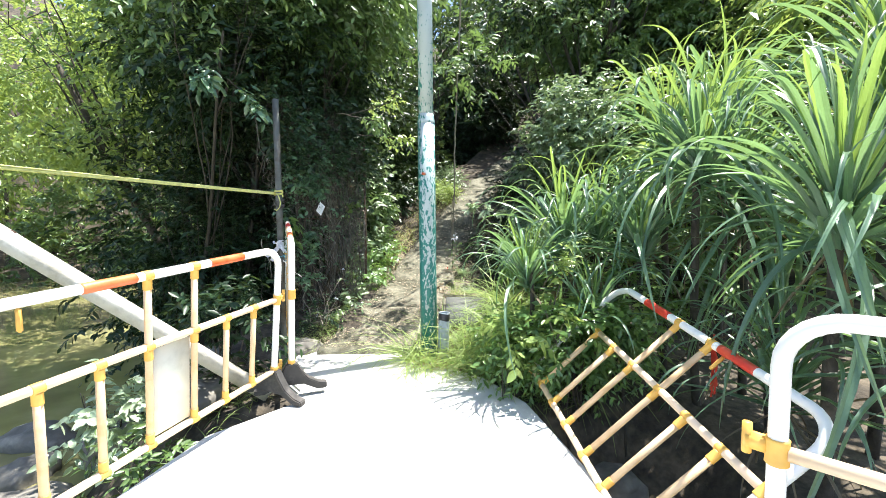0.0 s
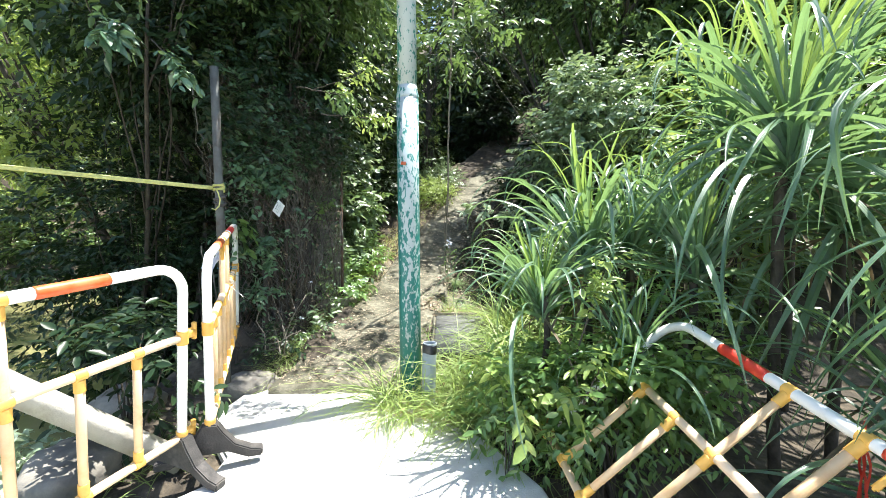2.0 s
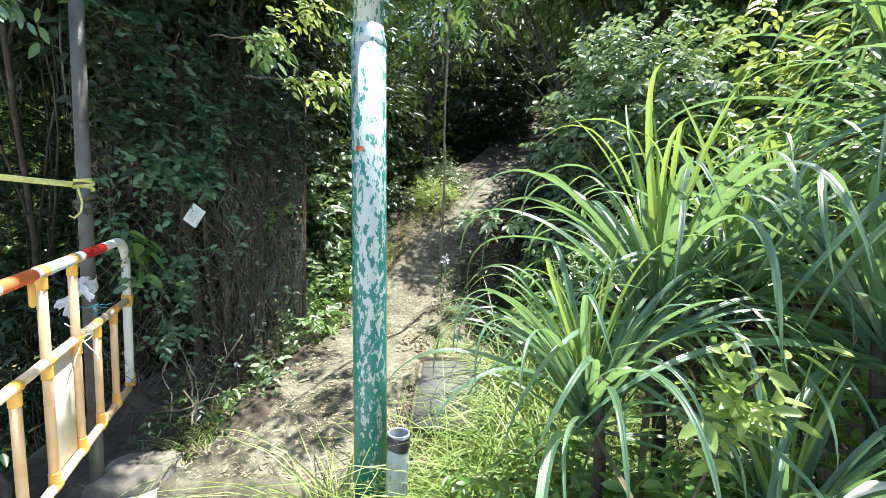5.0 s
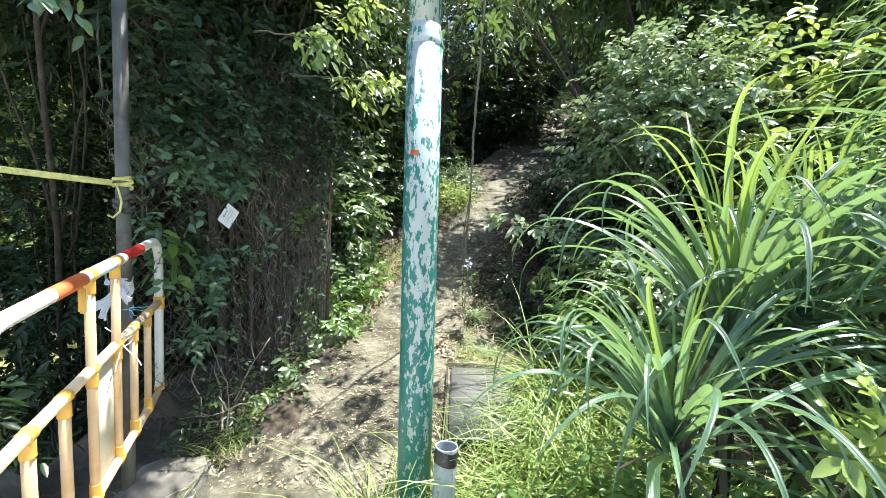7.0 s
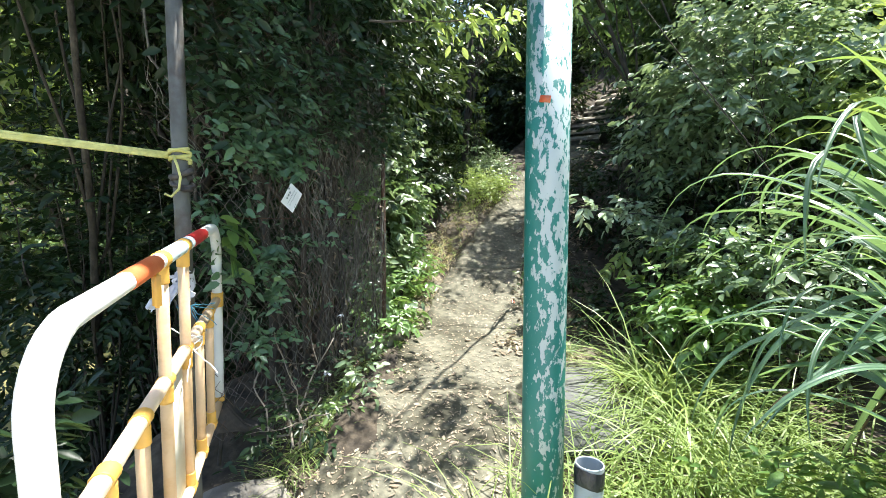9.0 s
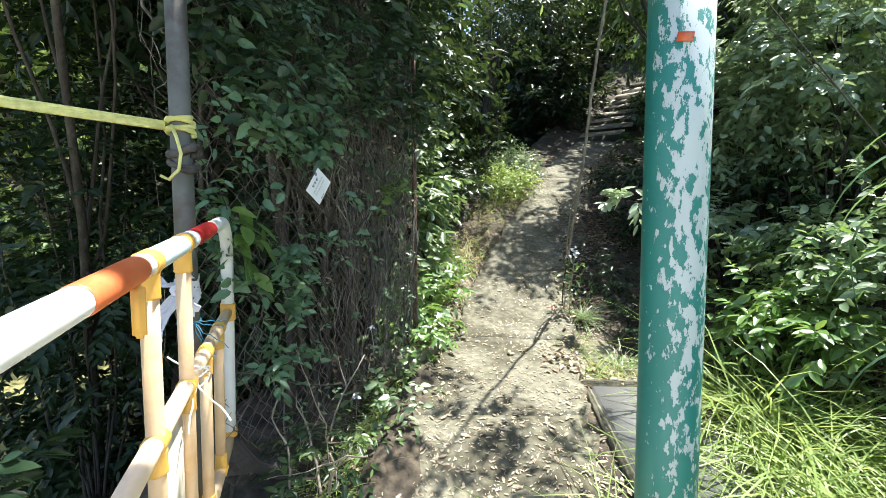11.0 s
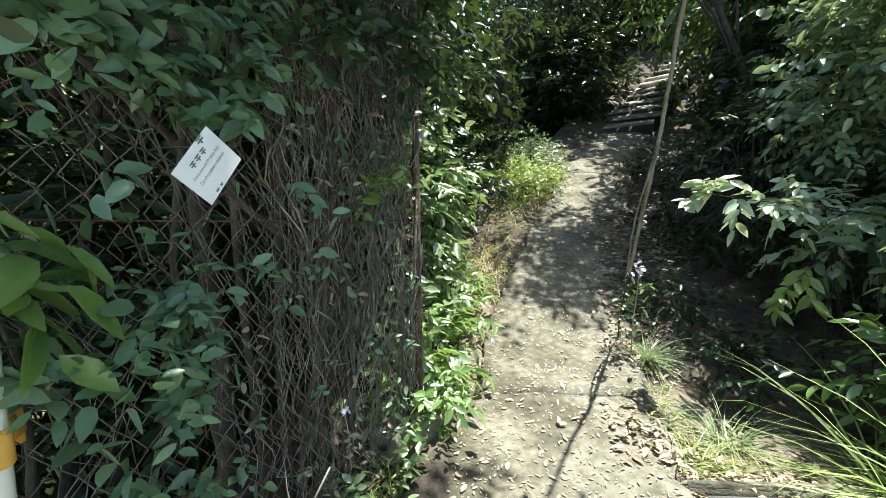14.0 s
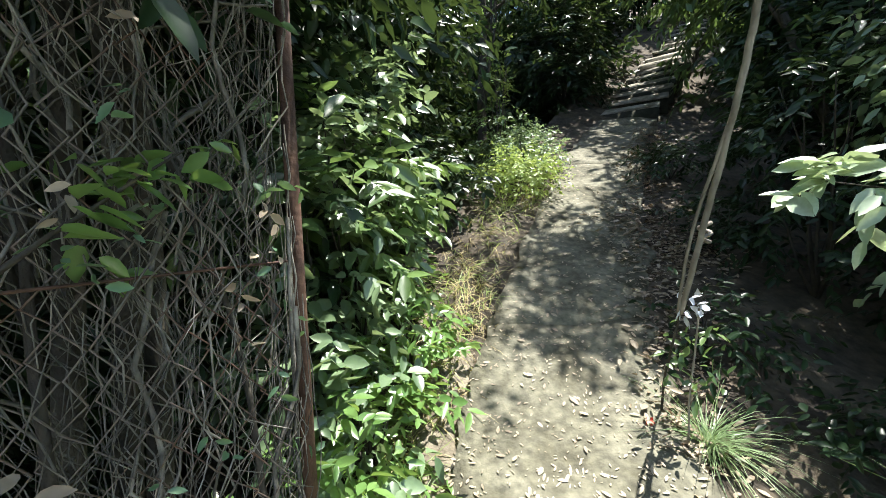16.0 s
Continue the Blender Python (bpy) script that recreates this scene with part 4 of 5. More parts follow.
    part("young_leaves", leaf_cloud("young_leaves", *sprays(own, p, h, 0.14, 4, 0.145, 0.42, 0.6), fine=True), M_LUSH, ob)
    # pale forked twigs at the foot
    ob = thing("fallen_branch", "pale dry forked branch leaning on the fence foot", "branch")
    for k in range(8):
        g = Geo()
        b = np.array([-1.48 + rng.normal(0, 0.10), 4.72 + rng.normal(0, 0.12), 0.22])
        tip = b + np.array([rng.normal(0.05, 0.22), rng.normal(0, 0.2), rng.uniform(0.15, 0.5)])
        pts = wobble(b, tip, 8, 0.03, rng)
        g.tube(pts, np.linspace(0.007, 0.003, 8) * rng.uniform(0.4, 1.2), 5)
        for _ in range(2):
            q = pts[rng.integers(3, 7)]
            g.tube(wobble(q, q + rng.normal(0, 0.13, 3) + np.array([0, 0, 0.08]), 5, 0.015, rng), np.linspace(0.003, 0.001, 5), 4)
        part("dry_twig", g, M_TWIG, ob)


fence_vines()


def tag():
    """Small plastic plant label hung by one corner."""
    yaw = math.degrees(math.atan2(FDIR[1], FDIR[0]))
    m = pose(-1.398, 4.712, 1.557, 0, 0, yaw + 6) @ pose(0, 0, 0, 90, 0, 0) @ pose(0, 0, 0, 0, 0, 55)
    ob = thing("plant_label", "white plastic plant name label hung on the climber", "label", m)
    W, H = 0.13, 0.098
    part("card", Geo().box((W, H, 0.003), None, 0.001), M_TAG, ob, smooth=False)
    def text(body, size, y, x=0.0):
        cu = bpy.data.curves.new("line", "FONT")
        cu.body, cu.size, cu.align_x = body, size, "CENTER"
        o = new("lettering", cu)
        me = bpy.data.meshes.new_from_object(o)
        bpy.data.objects.remove(o)
        t = part("lettering", me, M_INK, ob, "printed words " + body)
        t.matrix_basis = pose(x, y, 0.0022)
    text("Shiny-leaved Prickly Ash", 0.0098, 0.005)
    text("Zanthoxylum nitidum", 0.0105, -0.011)
    for w, x, y, h in ((0.014, -0.022, 0.026, 0.013), (0.014, -0.003, 0.026, 0.013), (0.014, 0.016, 0.026, 0.013), (0.012, -0.03, -0.042, 0.006), (0.010, -0.014, -0.042, 0.006), (0.018, 0.03, 0.043, 0.016)):
        g = Geo().box((w, h * 0.22, 0.0006), pose(x, y + h * 0.35, 0.0021)).box((w, h * 0.22, 0.0006), pose(x, y - h * 0.05, 0.0021)).box((w * 0.2, h * 0.9, 0.0006), pose(x, y, 0.0022))
        part("mark", g, M_INK, ob)
    g = Geo().tube([(-0.045, 0.05, 0.0), (-0.05, 0.065, 0.01), (-0.05, 0.09, 0.0)], 0.0018, 6)
    part("tie", g, M_TAPE, ob)


tag()


# ---- hanging rope-like vine beside the path ----
def liana():
    rng = np.random.default_rng(31)
    ob = thing("liana", "thin grey woody liana hanging beside the path", "vine", pose(0.20, 6.75, 0.58))
    pts = np.array([(0.0, 0.0, -0.06), (0.0, -0.13, 0.3), (0.012, -0.26, 0.6), (0.018, -0.40, 0.92), (0.03, -0.55, 1.27), (0.035, -0.69, 1.6), (0.045, -0.86, 2.0), (0.055, -1.07, 2.5), (0.09, -1.6, 3.8)])
    t = np.linspace(0, 8, 60)
    p = np.stack([np.interp(t, np.arange(9), pts[:, i]) for i in range(3)], 1)
    p += np.cumsum(rng.normal(0, 0.0025, p.shape), 0)
    part("stem", Geo().tube(p[13:], 0.011, 7), M_LIANA, ob)
    part("root_stem", Geo().tube(p[:14], 0.005, 6), M_BARK, ob)
    p2 = p[13:30] + np.array([-0.03, 0.01, 0]) * np.sin(np.linspace(0.3, 3.1, 17))[:, None]
    part("stem", Geo().tube(p2, 0.006, 6), M_LIANA, ob)
    a = np.linspace(0, 12, 40)
    part("knot", Geo().tube(np.stack([0.018 + 0.018 * np.cos(a), -0.36 + 0.018 * np.sin(a), 0.82 + a * 0.006], 1), 0.008, 6), M_LIANA, ob)


liana()


def flower():
    ob = thing("flower", "small cluster of white petals on a stem beside the liana", "flower", pose(0.21, 6.54, 0.62))
    rng = np.random.default_rng(33)
    part("stem", Geo().tube(wobble((0, 0, -0.1), (0.02, -0.03, 0.52), 7, 0.012, rng), 0.004, 5), M_TWIG, ob)
    n = 16
    p = np.array([0.02, -0.04, 0.52]) + rng.normal(0, 0.03, (n, 3))
    part("petals", leaf_cloud("petals", p, rng.normal(0, 1, (n, 3)), rng.normal(0, 1, (n, 3)), rng.uniform(0.03, 0.06, n), rng.uniform(0.02, 0.035, n), fine=True), M_CLOTH, ob)
    n = 50
    p = np.stack([rng.normal(0.03, 0.06, n), rng.normal(0, 0.06, n), rng.uniform(0.12, 0.46, n)], 1)
    part("foliage", leaf_cloud("foliage", p, rng.normal(0, 1, (n, 3)), np.array([0, 0, 1.0]) + rng.normal(0, 0.5, (n, 3)), rng.uniform(0.03, 0.07, n), rng.uniform(0.02, 0.03, n), fine=True), M_LEAF, ob)


flower()


def petal():
    rng = np.random.default_rng(35)
    ob = thing("fallen_petal", "small red petals fallen on the path edge", "flower", pose(PETAL[0], PETAL[1], PETAL[2]))
    n = 5
    part("petal", leaf_cloud("petal", rng.normal(0, 0.008, (n, 3)) + np.array([0, 0, 0.012]), rng.normal(0, 1, (n, 3)), rng.normal(0, 1, (n, 3)), rng.uniform(0.02, 0.03, n), rng.uniform(0.012, 0.018, n), fine=True), M_RED, ob)


PETAL = (0.10, 6.62, float(path_z(6.62)) + 0.008)
petal()


def weed_flower(at, seed):
    """A small white bloom on a leaning stalk at the fence foot."""
    ob = thing("flower", "small white weed flower at the fence foot", "flower", pose(*at), "weed flowers")
    rng = np.random.default_rng(seed)
    part("stem", Geo().tube(wobble((0.01, 0.02, -0.22), (0, 0, 0), 6, 0.008, rng), 0.002, 5), M_TWIG, ob)
    n = 9
    part("petals", leaf_cloud("petals", rng.normal(0, 0.008, (n, 3)), rng.normal(0, 1, (n, 3)) + np.array([0.3, -0.6, 0.4]), rng.normal(0, 1, (n, 3)), rng.uniform(0.018, 0.034, n), rng.uniform(0.012, 0.02, n), fine=True), M_CLOTH, ob)


weed_flower((-1.285, 5.25, 0.79), 36)
weed_flower((-1.355, 5.13, 0.435), 37)
weed_flower((-1.515, 4.86, 0.275), 38)


# ---- stones ----
def boulder(name, label, at, size, seed, material=None):
    rng = np.random.default_rng(seed)
    bm = bmesh.new()
    bmesh.ops.create_icosphere(bm, subdivisions=3, radius=0.5)
    off = Vector(rng.uniform(-50, 50, 3))
    for v in bm.verts:
        d = v.co.normalized()
        k = 1 + 0.35 * noise.noise(d * 1.6 + off) + 0.12 * noise.noise(d * 5 + off)
        flat = max(abs(d.x), abs(d.y), abs(d.z))
        v.co = d * 0.5 * k * (0.75 + 0.25 / flat)
        v.co = Vector((v.co.x * size[0], v.co.y * size[1], v.co.z * size[2]))
    me = bpy.data.meshes.new(name)
    bm.to_mesh(me)
    bm.free()
    for p in me.polygons:
        p.use_smooth = True
    me.materials.append(material or M_ROCK)
    ob = new(name, me)
    ob.matrix_world = pose(*at, 0, 0, rng.uniform(0, 360))
    return tagged(ob, label, "rock", "stream rocks")


rng_s = np.random.default_rng(77)
for x, y, s in ((-2.6, 2.6, 0.7), (-3.3, 2.9, 0.8), (-2.2, 1.9, 0.6), (-2.9, 3.6, 0.6), (-3.8, 3.6, 0.5), (-2.1, 3.3, 0.5), (-4.3, 4.2, 0.6), (-2.5, 4.2, 0.6),
                (1.2, 2.3, 0.5), (1.5, 1.9, 0.45), (1.0, 1.6, 0.5), (1.6, 2.6, 0.5), (1.25, 2.9, 0.4), (0.95, 2.2, 0.35), (1.9, 1.4, 0.5)):
    boulder("rock", "dark weathered rock lying at the stream edge", (x, y, max(float(land(x, y)) + 0.08 * s, -0.87 if x < -2.8 else -9)), (s * rng_s.uniform(0.8, 1.3), s * rng_s.uniform(0.7, 1.1), s * rng_s.uniform(0.45, 0.7)), int(x * 100 + y * 37) % 9999)
boulder("kerb_block", "rough broken concrete block at the path edge", (-1.58, 4.40, 0.0), (0.36, 0.45, 0.24), 5, M_ROCK)
boulder("kerb_block", "rough broken concrete block at the path edge", (-1.12, 5.85, 0.42), (0.25, 0.45, 0.2), 6, M_PATH)

# ---- screw pines: rosettes of long strap leaves ----
def strap(name, length, width, lift, bend, whip=0.0, power=1.7):
    """One leaf along +X: a stiff keeled base, an arching blade with toothed edges, a long thin hanging tip. Angles in degrees."""
    n = 23
    t = np.linspace(0, 1, n)
    u = np.clip((t - 0.18) / 0.82, 0, 1)
    ang = np.radians(lift - bend * u ** power - whip * np.clip((t - 0.62) / 0.2, 0, 1))
    ds = length / (n - 1)
    x = np.concatenate([[0], np.cumsum(np.cos(ang[:-1]) * ds)])
    z = np.concatenate([[0], np.cumsum(np.sin(ang[:-1]) * ds)])
    w = 0.45 * width * np.minimum(0.8 + t * 0.9, 1.0) * np.clip((1 - t) ** 0.72, 0.015, 1) + 0.0016 * (np.arange(n) % 2) * (t < 0.9)
    keel = np.interp(t, [0, 0.25, 0.6, 1], [0.95, 0.75, 0.42, 0.3])
    across, up = w * np.cos(np.arctan(keel)), w * np.sin(np.arctan(keel))
    nx, nz = -np.sin(ang), np.cos(ang)
    twist = 0.12 * w * np.sin(t * 5)
    l = np.stack([x + nx * (up + twist), -across, z + nz * (up + twist)], 1)
    m = np.stack([x, 0 * t, z], 1)
    r = np.stack([x + nx * (up - twist), across, z + nz * (up - twist)], 1)
    v = np.concatenate([l, m, m, r])
    q = [(i, n + i, n + i + 1, i + 1) for i in range(n - 1)] + [(2 * n + i, 3 * n + i, 3 * n + i + 1, 2 * n + i + 1) for i in range(n - 1)]
    return arr_mesh(name, v, [np.array(q)])


STRAPS = {"young": [strap("leaf", 0.75, 0.046, 86, 18), strap("leaf", 0.95, 0.052, 82, 40), strap("leaf", 1.12, 0.056, 77, 75, 30), strap("leaf", 1.15, 0.056, 72, 80, 45)],
          "full": [strap("leaf", 1.28, 0.066, 70, 110, 40), strap("leaf", 1.3, 0.068, 63, 118, 30), strap("leaf", 1.25, 0.066, 57, 110, 35), strap("leaf", 1.28, 0.066, 50, 112, 20), strap("leaf", 1.2, 0.064, 71, 70, 85), strap("leaf", 1.25, 0.066, 42, 100, 25), strap("leaf", 1.15, 0.064, 60, 60, 75)],
          "low": [strap("leaf", 1.25, 0.064, 32, 95, 20), strap("leaf", 1.2, 0.062, 18, 88, 15), strap("leaf", 1.3, 0.066, 38, 105, 20), strap("leaf", 1.3, 0.064, 4, 76)],
          "hang": [strap("leaf", 1.45, 0.076, 52, 134, 0, 0.5), strap("leaf", 1.55, 0.078, 30, 112, 0, 0.5), strap("leaf", 1.5, 0.074, 8, 90, 0, 0.5), strap("leaf", 1.4, 0.074, -15, 66, 0, 0.5), strap("leaf", 1.4, 0.072, 58, 95, 60, 0.8)],
          "dead": [strap("leaf", 1.0, 0.05, -30, 50, 10), strap("leaf", 0.9, 0.045, -50, 38)]}
for k, ms in STRAPS.items():
    for me in ms:
        me.materials.append({"young": M_PANDY, "full": M_PAND, "low": M_PAND, "hang": M_PAND, "dead": M_PANDB}[k])


def screw_pine(label, crown, ground, size, seed, n_full=32, n_young=18, n_low=20, n_dead=8, n_hang=0, tilt=(0, 0)):
    rng = np.random.default_rng(seed)
    ob = thing("screw_pine", label, "plant", pose(*crown, tilt[0], tilt[1], 0), "screw pines")
    root = np.array(ground) - np.array(crown)
    part("trunk", Geo().tube(wobble(root, (0, 0, 0.1), 8, 0.015, rng), np.linspace(0.036, 0.03, 8) * size, 9), M_BARK, ob)
    k = 0
    for kind, count, z in (("dead", n_dead, -0.20), ("hang", n_hang, -0.16), ("low", n_low, -0.13), ("full", n_full, -0.02), ("young", n_young, 0.12)):
        for i in range(count):
            leaf = new("leaf", STRAPS[kind][rng.integers(len(STRAPS[kind]))])
            leaf.parent = ob
            k += 1
            s = size * rng.uniform(0.75, 1.15)
            az = k * 137.5 + rng.uniform(-18, 18)
            off = 0.035 * size
            leaf.matrix_basis = pose(off * math.cos(radians(az)), off * math.sin(radians(az)), z * size + rng.uniform(-0.06, 0.06) * size, rng.uniform(-20, 20), rng.uniform(-12, 12), az) @ Matrix.Diagonal((s, s, s, 1))
    return ob


def pine(crown, size, seed, **kw):
    x, y = crown[0], crown[1]
    screw_pine("screw pine with long arching spiny green strap leaves", crown, (x + 0.06, y + 0.05, float(land(x, y)) - 0.05), size, seed, **kw)


pine((2.0, 2.0, 1.44), 1.0, 1, n_low=12, n_hang=40, n_dead=3, n_young=22, n_full=24)
pine((1.98, 3.1, 1.84), 0.92, 2, n_young=20, n_full=30, n_low=14, n_hang=34, n_dead=2)
pine((1.13, 3.78, 1.18), 0.90, 3, n_young=18, n_full=34, n_low=16, n_hang=10)
pine((0.71, 3.40, 0.92), 0.62, 4, n_dead=2, n_young=14, n_full=30, n_low=14, n_hang=8)
pine((1.46, 3.8, 1.25), 0.75, 5, n_young=14, n_full=22)
pine((2.05, 3.72, 2.08), 0.9, 12, n_hang=6, n_young=17, n_full=15, n_low=6, n_dead=2)
pine((3.1, 4.4, 1.7), 1.1, 7, n_young=28, n_full=26)
pine((2.9, 2.6, 2.1), 1.05, 8, n_young=30, n_full=24)
pine((2.5, 3.3, 1.5), 0.95, 9, n_hang=16)
pine((2.7, 3.9, 2.2), 1.0, 10, n_young=28, n_full=24)
pine((2.6, 1.5, 1.2), 1.0, 11)
pine((3.5, 3.1, 2.4), 1.1, 14, n_young=30, n_full=24)
pine((2.3, 2.75, 0.75), 0.9, 15, n_young=3, n_low=14, n_full=10, n_dead=6)
pine((1.17, 3.16, 0.66), 0.66, 22, n_young=9, n_full=18, n_low=8, n_dead=0)
pine((1.66, 3.36, 1.16), 0.80, 23, n_young=6, n_full=26, n_low=8, n_hang=8, n_dead=0)
pine((2.4, 4.7, 1.3), 0.95, 16)
pine((3.9, 2.0, 2.3), 1.1, 17, n_young=28, n_full=26)
pine((2.4, 1.8, 0.75), 0.95, 20, n_low=24, n_young=4)
pine((2.05, 2.35, 0.35), 0.8, 21, n_low=20, n_young=4)


# ---- trees and shrubs ----
def gz(x, y):
    return float(land(x, y))


def put_tree(x, y, top, cz, radii, twigs, leaf, material, seed, dx=0.0, dy=0.0, r0=0.09, label="slender forest tree with dense green leaves", **kw):
    b = (x, y, gz(x, y))
    return tree("tree", label, b, (x + dx, y + dy, b[2] + top), r0, (x + dx, y + dy, b[2] + cz), radii, twigs, leaf, material, seed, **kw)


# the trees over the fence
put_tree(-2.8, 6.05, 5.0, 5.15, (1.9, 1.45, 1.25), 2400, 0.11, M_LEAF, 41, 0.15, 0.0, label="leafy tree overhanging the fence with sunlit top", fine=True, per=9, reach=0.5)
put_tree(-3.9, 6.3, 4.2, 4.5, (1.0, 0.6, 0.55), 110, 0.085, M_LEAF, 48, 1.6, -2.0, r0=0.035, fine=True, per=9, reach=0.5, sag=0.6, label="slender tree with drooping glossy leaves by the post")
# crown added to shade the bushes under it
put_tree(-2.9, 5.75, 4.2, 3.95, (1.3, 1.3, 0.75), 1500, 0.09, M_LEAF_SHADE, 59, 0.45, 0.0, r0=0.04, fine=True, per=9, reach=0.45)
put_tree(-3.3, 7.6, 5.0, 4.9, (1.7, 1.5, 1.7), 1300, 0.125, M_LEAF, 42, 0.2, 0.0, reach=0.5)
put_tree(-2.4, 7.1, 4.2, 3.9, (1.0, 1.0, 1.3), 800, 0.13, M_LEAF_SHADE, 43, 0.3, -0.2)
put_tree(-4.4, 7.9, 4.6, 4.7, (1.9, 1.6, 1.7), 1200, 0.12, M_LEAFY_LIT, 44, -1.5, -1.3, label="tree beside the pond with yellow-green leaves brightened as sunlit", reach=0.5)
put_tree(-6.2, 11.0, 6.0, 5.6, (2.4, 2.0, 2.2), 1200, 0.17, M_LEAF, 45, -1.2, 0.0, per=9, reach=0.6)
put_tree(-4.6, 12.5, 6.5, 5.4, (2.8, 2.4, 3.2), 1500, 0.17, M_LEAF_SHADE, 46, reach=0.6)
put_tree(-2.6, 9.5, 5.5, 4.4, (1.9, 1.8, 2.6), 1100, 0.16, M_LEAF_SHADE, 47, reach=0.5)
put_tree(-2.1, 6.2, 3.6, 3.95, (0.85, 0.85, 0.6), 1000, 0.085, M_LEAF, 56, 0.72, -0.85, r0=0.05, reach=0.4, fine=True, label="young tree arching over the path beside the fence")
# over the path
# leaves here dapple the path; the long thin stem is made up
put_tree(2.7, 5.0, 3.1, 3.15, (0.5, 0.42, 0.26), 45, 0.085, M_LEAF, 58, -2.25, 0.3, r0=0.007, reach=0.3, fine=True, limbs=4, label="leafy crown over the path on an added thin stem", bend=0.02)
# crown added overhead to shade the slope right of the path
put_tree(3.6, 8.0, 4.6, 4.3, (1.0, 0.7, 0.6), 230, 0.13, M_LEAF_SHADE, 57, -1.5, 0.25, r0=0.06, reach=0.45)
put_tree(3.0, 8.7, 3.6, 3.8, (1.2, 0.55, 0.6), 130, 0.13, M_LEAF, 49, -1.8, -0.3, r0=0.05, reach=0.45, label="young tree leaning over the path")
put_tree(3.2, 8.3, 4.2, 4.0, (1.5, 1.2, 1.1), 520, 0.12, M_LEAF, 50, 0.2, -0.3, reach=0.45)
put_tree(-0.3, 11.2, 4.4, 4.2, (1.3, 1.1, 1.0), 200, 0.14, M_LEAF_SHADE, 51, 0.3, 0.0, reach=0.5)
put_tree(1.6, 13.6, 5.0, 4.6, (1.3, 1.2, 1.4), 350, 0.17, M_LEAF_SHADE, 52, 0.0, 0.0, reach=0.6)
put_tree(6.9, 14.6, 5.0, 4.2, (1.7, 1.5, 1.7), 700, 0.18, M_LEAF_SHADE, 53, 1.0, 0.4, reach=0.6)
put_tree(3.9, 17.4, 5.0, 3.4, (2.2, 1.8, 2.6), 1000, 0.2, M_LEAF_SHADE, 54, 0.0, 0.0, reach=0.6)
put_tree(7.2, 18.6, 5.0, 3.4, (2.4, 1.8, 2.8), 1000, 0.2, M_LEAF_SHADE, 55, 0.0, 0.0, reach=0.6)
# the forest up the slope
def wood(x, y, top, cz, r, twigs, material, seed):
    put_tree(x, y, top, cz, (r, r * 0.9, r * 1.15), int(twigs * 0.9), 0.15 + 0.005 * y, material, seed, reach=0.55)


wood(-1.8, 11.4, 5.0, 4.2, 1.7, 1000, M_LEAF_SHADE, 60)
wood(1.4, 15.2, 5.0, 4.2, 2.0, 1000, M_LEAF_SHADE, 61)
wood(4.1, 9.8, 5.0, 4.3, 1.5, 800, M_LEAF, 62)
wood(5.4, 8.6, 4.2, 3.2, 1.9, 1200, M_LEAF, 63)
wood(6.5, 9.5, 4.8, 3.4, 2.3, 1200, M_LEAF, 64)
wood(4.8, 11.8, 4.6, 3.4, 2.1, 1100, M_LEAF, 65)
wood(0.2, 17.0, 6.0, 4.5, 2.6, 1100, M_LEAF, 66)
wood(-3.0, 15.0, 7.0, 5.0, 3.0, 1200, M_LEAF, 67)
wood(9.4, 13.6, 5.5, 4.0, 2.8, 1100, M_LEAF, 68)
wood(4.0, 19.0, 6.0, 4.4, 2.8, 1000, M_LEAF, 69)
wood(9.0, 7.0, 5.0, 3.6, 2.6, 1000, M_LEAF, 70)
wood(6.6, 6.0, 4.0, 2.8, 1.9, 1000, M_LEAFY_LIT, 71)
wood(-12.5, 18.0, 9.0, 6.4, 4.2, 1200, M_LEAF, 72)
wood(-19.0, 18.5, 9.0, 6.0, 4.2, 1100, M_LEAFY_LIT, 73)
wood(-24.0, 15.0, 9.0, 6.0, 4.2, 900, M_LEAF, 74)
wood(10.5, 18.0, 7, 5, 3.4, 900, M_LEAF, 75)
wood(-7.0, 18.0, 8, 5.4, 3.6, 900, M_LEAF, 76)
wood(-2.0, 21.0, 7, 5.0, 3.4, 800, M_LEAF, 77)


def put_shrub(x, y, cz, radii, twigs, leaf, material, seed, label, **kw):
    b = (x, y, gz(x, y) - 0.02)
    return shrub("shrub", label, b, (x, y, b[2] + cz), radii, twigs, leaf, material, seed, **kw)


DENSE, LIT, LOW = "dense leafy forest shrub", "leafy shrub with sunlit green leaves", "low weedy shrub beside the path"
def bush(seed, x, y, cz, r, tw, lf, m, lab):
    fine = y < 9.2
    broad = m in (M_LEAFG, M_LEAF_SUN, M_LEAFY_LIT)
    put_shrub(x, y, cz, r, int(tw * 0.85), lf * 1.25, m, seed, lab, fine=fine, ratio=0.52 if broad else 0.42, upright=0.4 if broad else 0.55, nstem=8 if tw > 60 else 3, r0=0.012 if tw > 60 else 0.005)


# many of these carry the understorey's shade in their leaf colour
bush(201, -3.2, 5.5, 2.1, (0.7, 0.6, 1.8), 700, 0.055, M_LEAF_SHADE, DENSE)
bush(202, -4.2, 6.2, 2.2, (0.9, 0.8, 1.9), 800, 0.08, M_LEAF_SHADE, DENSE)
bush(203, -2.9, 5.8, 1.3, (0.8, 0.7, 1.4), 520, 0.055, M_LEAF_SHADE, DENSE)
bush(204, -3.6, 6.6, 1.3, (0.8, 0.7, 1.5), 420, 0.09, M_LEAF_SHADE, DENSE)
bush(205, -2.35, 6.0, 1.2, (0.5, 0.5, 1.2), 420, 0.08, M_LEAF_SHADE, DENSE)
bush(206, -4.6, 8.8, 1.4, (1.0, 0.9, 1.5), 420, 0.10, M_LEAF, DENSE)
